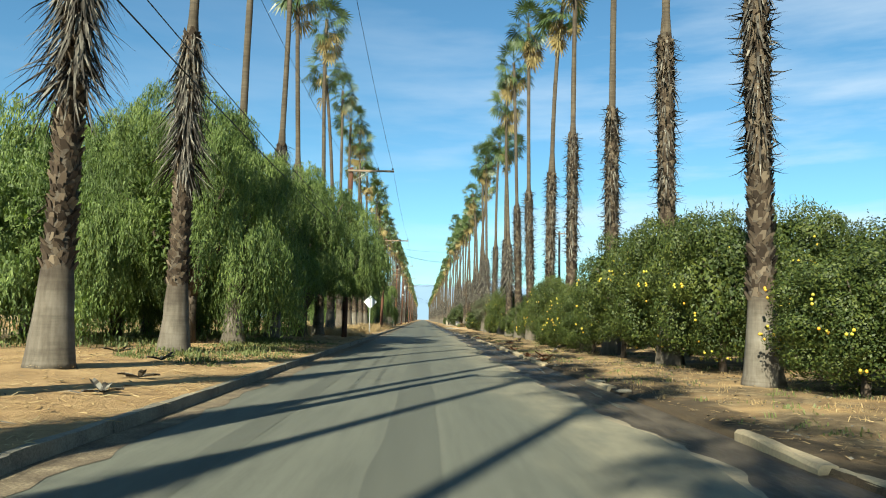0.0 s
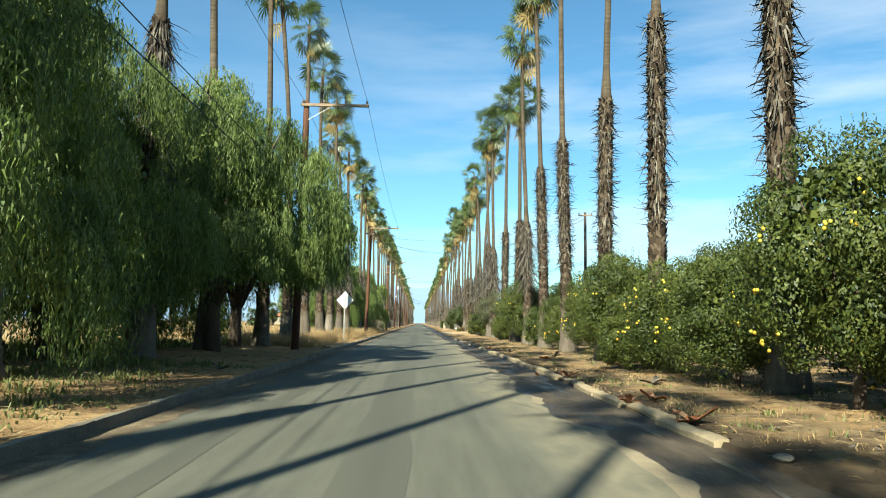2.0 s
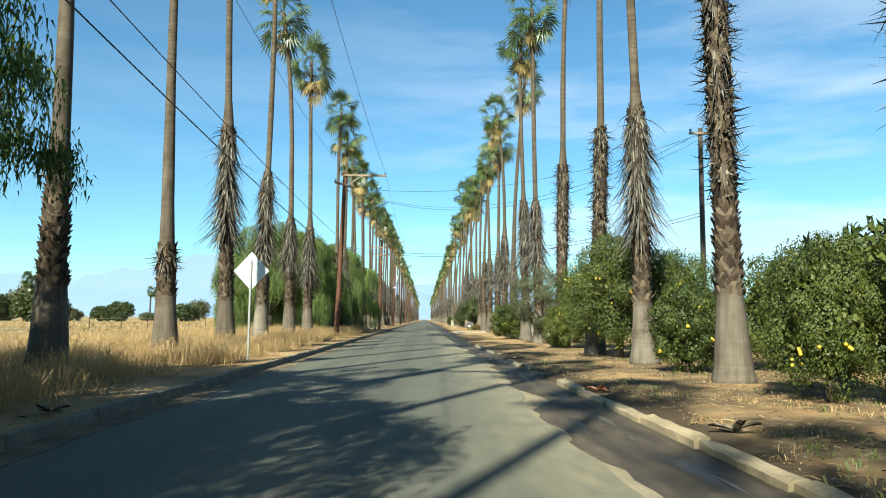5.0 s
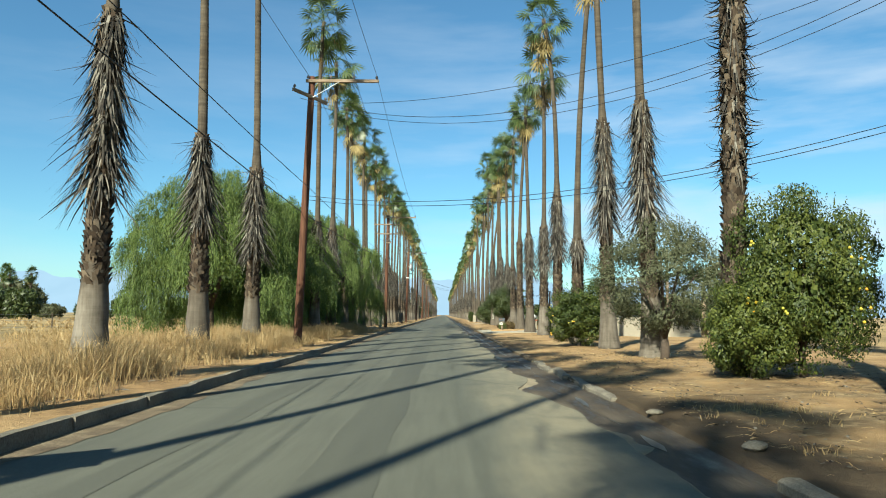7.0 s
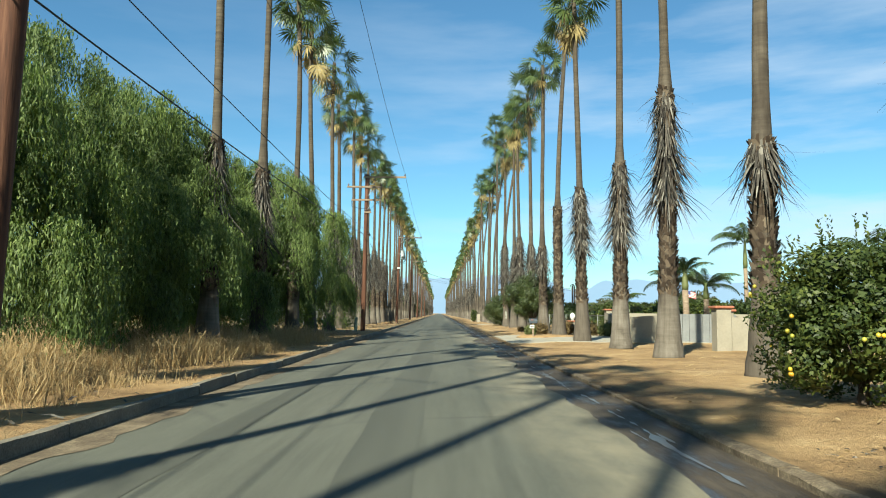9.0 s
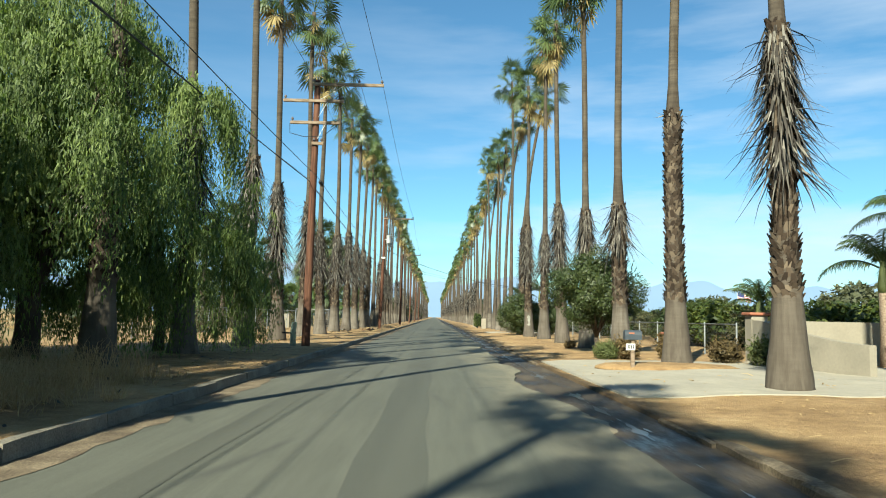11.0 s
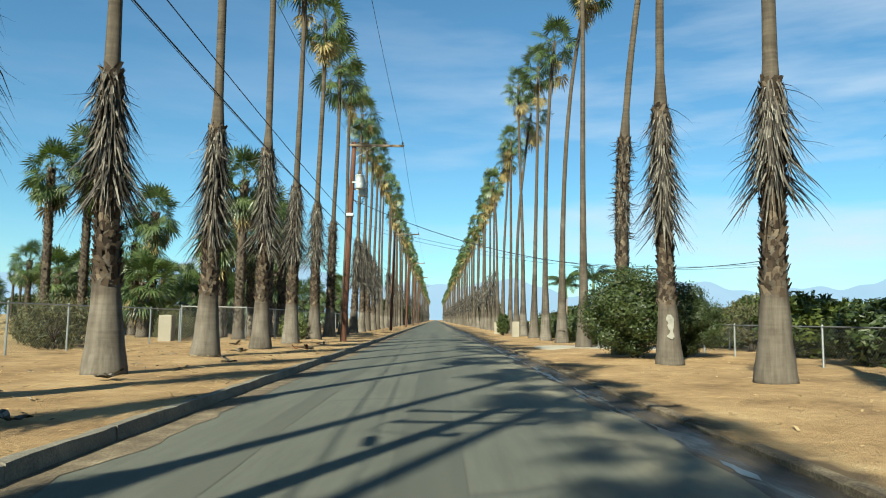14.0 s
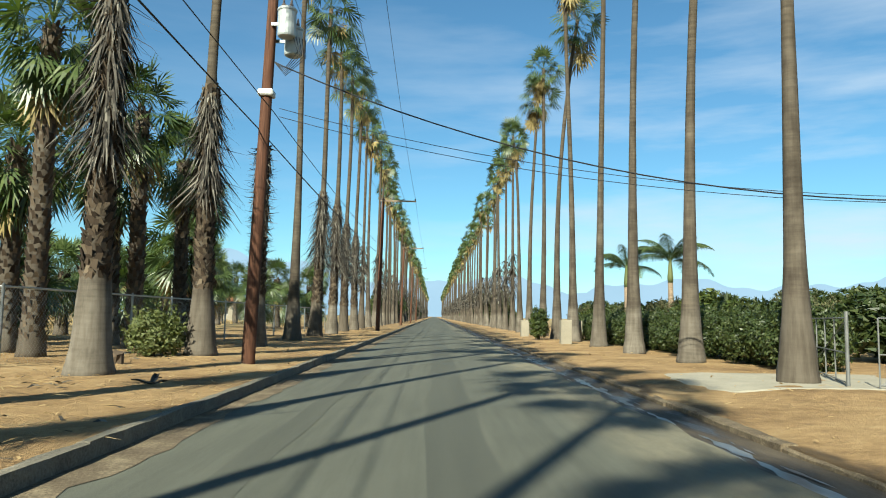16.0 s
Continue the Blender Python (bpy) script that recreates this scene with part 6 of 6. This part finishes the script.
# a striped flag on a pole far behind the gateway
root = thing("flagpole", (34.5, 176.0, 0.05), "thin flagpole flying a small striped flag", "flag")
part("pole", Soup().tube([(0, 0, 0), (0, 0, 5.0), (0, 0, 5.05)], [0.04, 0.03, 0.01], 8), RAIL, root)
cloth = [plain("flag_red", (0.45, 0.05, 0.05), 0.8, vary=0.1, bump=0), plain("flag_white", (0.7, 0.69, 0.66), 0.8, vary=0.1, bump=0), plain("flag_blue", (0.04, 0.06, 0.2), 0.8, vary=0.1, bump=0)]
fx = np.linspace(0.04, 1.6, 12)
wave = lambda x: 0.10 * np.sin(x * 4.5) * x
for n in range(9):
    low = 4.85 - 0.1 * (n + 1) - 0.25 * fx
    v = np.concatenate([np.stack([fx, wave(fx), low], -1), np.stack([fx, wave(fx), low + 0.1], -1)])
    k = np.arange(11)
    part("stripe", Soup().add(v, np.stack([k, k + 1, k + 13, k + 12], -1)), cloth[n % 2], root)
x = fx[:6]
v = np.concatenate([np.stack([x, wave(x) - 0.012, 4.37 - 0.25 * x], -1), np.stack([x, wave(x) - 0.012, 4.855 - 0.25 * x], -1)])
k = np.arange(5)
part("canton", Soup().add(v, np.stack([k, k + 1, k + 7, k + 6], -1)), cloth[2], root)

# far house with a tiled roof behind the palm grove
root = thing("house", (-41, 262, 0.1), "single-storey house with a terracotta roof", "house")
part("wall", Soup().box((0, 0, 1.4), (16, 9, 2.9), bevel=0.02), STUCCO, root)
v = [(-8.6, -5.1, 2.85), (8.6, -5.1, 2.85), (8.6, 5.1, 2.85), (-8.6, 5.1, 2.85), (-4.5, 0, 4.9), (4.5, 0, 4.9)]
part("roof", Soup().add(v, [[0, 1, 5, 4], [2, 3, 4, 5]]).add([v[0], v[3], v[4], v[1], v[2], v[5]], [[1, 0, 2], [3, 4, 5]]).add(v[:4], [[3, 2, 1, 0]]), TILE_RED, root)
for x in (-5.5, -1.5, 3.0, 6.0):
    win = part("window", Soup().box((x, -4.52, 1.5), (1.3, 0.06, 1.1), bevel=0.01), BLACK, root)
    part("window_frame", Soup().box((x, -4.545, 0.92), (1.44, 0.08, 0.07)), WHITE, win)

# ======== grass, litter and fallen fronds ========
rl = np.random.RandomState(77)


def grass_patch(name, n_tufts, xr, yr, tall, mat, label, category, dens=None, blades_each=9, width=0.008, spread=0.2):
    s = Soup()
    x, y = rl.uniform(*xr, n_tufts), rl.uniform(*yr, n_tufts)
    if dens is not None:
        keep = rl.uniform(0, 1, n_tufts) < dens(x, y)
        x, y = x[keep], y[keep]
    x, y = np.repeat(x, blades_each), np.repeat(y, blades_each)
    n = len(x)
    x, y = x + rl.normal(0, 0.09, n), y + rl.normal(0, 0.09, n)
    z = land_height(x, y) - 0.02
    h = tall * rl.uniform(0.25, 1.15, n) * np.clip(0.7 + 0.55 * wobble(x * 0.7, y * 0.6, 3.0), 0.25, 1.3) * np.clip((-x - 4.3) / 1.4, 0.35, 1) if xr[1] < 0 else tall * rl.uniform(0.4, 1.1, n)
    a = rl.uniform(0, 6.283, n)
    b = rl.uniform(0.05, 1.0, n) * spread * 2
    p0 = np.stack([x, y, z], -1)
    lean = np.stack([np.cos(a) * b, np.sin(a) * b, 0 * a], -1)
    p1 = p0 + lean * (h * 0.35)[:, None] + np.stack([0 * h, 0 * h, h * 0.66], -1)
    p2 = p0 + lean * h[:, None] * 1.3 + np.stack([0 * h, 0 * h, h * (1.0 - 0.35 * b)], -1)
    t = a + rl.uniform(0.5, 2.5, n)
    w = np.stack([np.cos(t), np.sin(t), 0 * t], -1) * (width * rl.uniform(0.7, 1.6, n))[:, None]
    s.quads(np.stack([p0 - w, p0 + w, p1 + w * 0.8, p1 - w * 0.8], 1))
    s.tris(np.stack([p1 - w * 0.8, p1 + w * 0.8, p2], 1))
    return tagged(new(name, s.mesh(name, mat)), label, category, kind="stuff")


clear = lambda x, y: np.clip((-x - 4.7) / 1.2, 0.0, 1) * (0.35 + 0.65 * (wobble(x * 0.5, y * 0.4, 8.0) > -0.35))
grass_patch("dry_grass", 7600, (-10.5, -4.6), (46, 106), 0.92, STRAW, "tall dry golden grass on the verge", "grass", clear, 15, 0.0045, 0.95)
grass_patch("dry_grass", 1900, (-22, -10.5), (44, 112), 0.5, STRAW, "tall dry golden grass in the field", "grass", None, 13, 0.009, 0.55)
grass_patch("dry_grass", 1800, (-60, -22), (40, 240), 0.55, STRAW, "dry golden grass far across the field", "grass", None, 8, 0.035, 0.5)
grass_patch("green_weeds", 620, (-7.6, -4.6), (16, 32), 0.26, WEED, "low grey-green weeds under the pepper trees", "weeds", None, 10, 0.012, 0.5)
grass_patch("dry_grass", 700, (3.1, 7.5), (8, 66), 0.13, STRAW, "short dry grass under the citrus trees", "grass", lambda x, y: (wobble(x, y * 0.7, 3.0) > 0.0) * 1.0, 12, 0.005, 0.8)
grass_patch("green_weeds", 700, (3.1, 7.5), (8, 60), 0.13, WEED, "scattered small weeds in the grove's litter", "weeds", lambda x, y: (wobble(x, y, 6.0) > 0.1) * 1.0, 8, 0.01, 0.6)
grass_patch("green_weeds", 900, (-16, -8.5), (20, 50), 0.4, WEED, "weeds in the shade of the pepper trees", "weeds", None, 8, 0.014, 0.5)


def litter(name, n, xr, yr, lmin, lmax, mat, label, dens=None, wide=0.012):
    """Flat dead blades strewn on the soil."""
    s = Soup()
    x, y = rl.uniform(*xr, n), rl.uniform(*yr, n)
    if dens is not None:
        keep = rl.uniform(0, 1, n) < dens(x, y)
        x, y = x[keep], y[keep]
    n = len(x)
    z = land_height(x, y) + rl.uniform(0.004, 0.035, n)
    a = rl.uniform(0, 6.283, n)
    L = rl.uniform(lmin, lmax, n)
    d = np.stack([np.cos(a), np.sin(a), rl.uniform(-0.05, 0.12, n)], -1) * L[:, None]
    w = np.stack([-np.sin(a), np.cos(a), rl.uniform(-0.5, 0.5, n)], -1) * (wide * rl.uniform(0.5, 1.8, n))[:, None]
    p = np.stack([x, y, z], -1)
    m = p + d * 0.5 + np.stack([0 * x, 0 * x, L * 0.08], -1)
    q = p + d
    s.quads(np.stack([p - w, p + w, m + w, m - w], 1))
    s.quads(np.stack([m - w, m + w, q + w * 0.3, q - w * 0.3], 1))
    return tagged(new(name, s.mesh(name, mat)), label, "litter", kind="stuff")


patchy = lambda x, y: 0.25 + 0.75 * (wobble(x * 0.8, y * 0.5, 2.5) > -0.1)
litter("straw_litter", 8000, (-10.5, -4.3), (2, 46), 0.08, 0.32, STRAW, "dry straw and shredded fronds strewn on the soil", patchy, 0.006)
litter("straw_litter", 8000, (-13, -4.3), (106, 205), 0.08, 0.32, STRAW, "dry straw and shredded fronds strewn on the soil", patchy, 0.006)
litter("dead_litter", 2600, (-11, -4.4), (2, 205), 0.08, 0.3, DEAD, "grey dead frond blades on the verge", patchy, 0.012)
litter("dead_litter", 9000, (2.95, 9), (6, 80), 0.03, 0.12, DEAD, "grey-brown leaf litter under the citrus trees", patchy, 0.01)
litter("straw_litter", 7000, (2.95, 7.5), (6, 80), 0.05, 0.2, STRAW, "dry straw under the citrus trees", patchy, 0.006)
litter("straw_litter", 1200, (2.8, 9), (80, 200), 0.05, 0.3, STRAW, "bits of straw on the bare soil", None, 0.01)


def fallen_sheath(x, y, scale, turn, mat, label):
    """A curled, split leaf base lying on the ground."""
    z = float(land_height(np.array(x), np.array(y)))
    r = np.random.RandomState(int(abs(x * 91 + y * 17)))
    root = thing("fallen_frond", (x, y, z + 0.015), label, "fallen frond", "fallen fronds", turn)
    for i in range(5):
        s = Soup()
        a = r.uniform(-0.5, 0.5) + i * 1.2
        n = 7
        t = np.linspace(0, 1, n)
        c = np.stack([np.cos(a) * t * 0.6, np.sin(a) * t * 0.6, 0.02 + (0.36 * t ** 1.3 if i == 2 else 0.22 * t * (1 - 0.4 * t) * r.uniform(0.2, 1.4))], -1) * scale * r.uniform(0.6, 1.0)
        wv = np.array([-math.sin(a), math.cos(a), 0]) * 0.09 * scale
        w = (0.35 + 0.9 * np.sin(t * 2.6))[:, None]
        up = np.array([0, 0, 0.05 * scale])
        L, R = c - wv * w + up * w, c + wv * w + up * w
        for k in range(n - 1):
            s.quads([[L[k], c[k], c[k + 1], L[k + 1]], [c[k], R[k], R[k + 1], c[k + 1]]])
        part("frond_piece", s, mat, root)


for x, y, sc, mt in ((3.05, 23.3, 0.9, 0), (2.9, 25.6, 0.7, 0), (3.5, 26.2, 0.8, 0), (3.9, 38.8, 0.95, 0), (2.7, 33.2, 0.6, 0), (2.6, 36.6, 0.7, 1), (3.1, 31.5, 0.7, 0), (4.6, 41.2, 0.9, 1), (5.4, 35.6, 0.7, 0), (5.9, 37.0, 0.8, 0),
                     (3.4, 45.4, 0.7, 1), (3.0, 50.2, 0.7, 0), (4.4, 29.0, 0.8, 1), (-5.6, 12.5, 0.8, 1), (-6.4, 15.8, 0.9, 1), (-5.2, 10.2, 0.8, 1), (-8.0, 17.4, 0.9, 1),
                     (-5.4, 146.9, 0.8, 0), (-5.9, 147.6, 0.7, 0), (-7.0, 144.2, 0.8, 1), (-6.0, 139.4, 0.7, 1), (-5.6, 152.0, 0.7, 1), (-8.9, 150.5, 0.8, 1), (-6.6, 134.0, 0.8, 1), (-5.0, 30.5, 0.7, 1), (-4.6, 46.0, 0.6, 1), (-5.4, 129.0, 0.7, 1)):
    fallen_sheath(x, y, sc * 0.72, rl.uniform(0, 360), (SHEATH, DEAD)[mt], ("curled reddish-brown fallen palm sheath", "curled grey dead palm frond on the soil")[mt])

# broken kerb stones and clods along the washed-out gutter
for x, y, sc in ((2.75, 11.6, 1.0), (2.9, 13.4, 0.8), (2.8, 8.4, 1.1), (2.95, 15.5, 0.7), (2.6, 18.2, 0.6), (3.0, 20.8, 0.8), (2.75, 27.5, 0.7), (2.7, 57.5, 0.9), (2.9, 61.5, 1.0), (2.65, 64.0, 0.7)):
    bm = bmesh.new()
    bmesh.ops.create_icosphere(bm, subdivisions=2, radius=0.10 * sc)
    for vv in bm.verts:
        vv.co = Vector((vv.co.x * 1.2, vv.co.y * 1.9, vv.co.z * 0.55)) * (1 + 0.25 * noise.noise(vv.co * 9 + Vector((x, y, 0))))
    me = bpy.data.meshes.new("stone")
    bm.to_mesh(me)
    bm.free()
    me.materials.append(KERB)
    ob = tagged(new("stone", me), "broken lump of pale kerb concrete in the dirt", "stone", "broken kerb lumps")
    ob.matrix_basis = pose(x, y, float(land_height(np.array(x), np.array(y))) + 0.03, 0, 0, rl.uniform(0, 180))

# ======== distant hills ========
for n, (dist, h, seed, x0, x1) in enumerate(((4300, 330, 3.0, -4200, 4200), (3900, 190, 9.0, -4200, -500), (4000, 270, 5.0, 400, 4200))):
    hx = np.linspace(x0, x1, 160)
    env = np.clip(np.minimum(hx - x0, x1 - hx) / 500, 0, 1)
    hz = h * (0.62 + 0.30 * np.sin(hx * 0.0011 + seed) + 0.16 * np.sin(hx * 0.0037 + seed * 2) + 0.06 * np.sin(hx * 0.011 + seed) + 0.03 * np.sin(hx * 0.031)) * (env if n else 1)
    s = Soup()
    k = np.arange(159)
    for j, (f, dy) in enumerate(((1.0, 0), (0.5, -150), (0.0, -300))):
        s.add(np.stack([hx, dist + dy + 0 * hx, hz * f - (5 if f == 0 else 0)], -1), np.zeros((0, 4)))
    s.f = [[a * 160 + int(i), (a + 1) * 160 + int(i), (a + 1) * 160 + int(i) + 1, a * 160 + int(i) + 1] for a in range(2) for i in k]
    tagged(new("backdrop", s.mesh("backdrop", HAZE_GLOW, True)), "hazy blue mountain ridge on the horizon", "mountains", kind="structure")
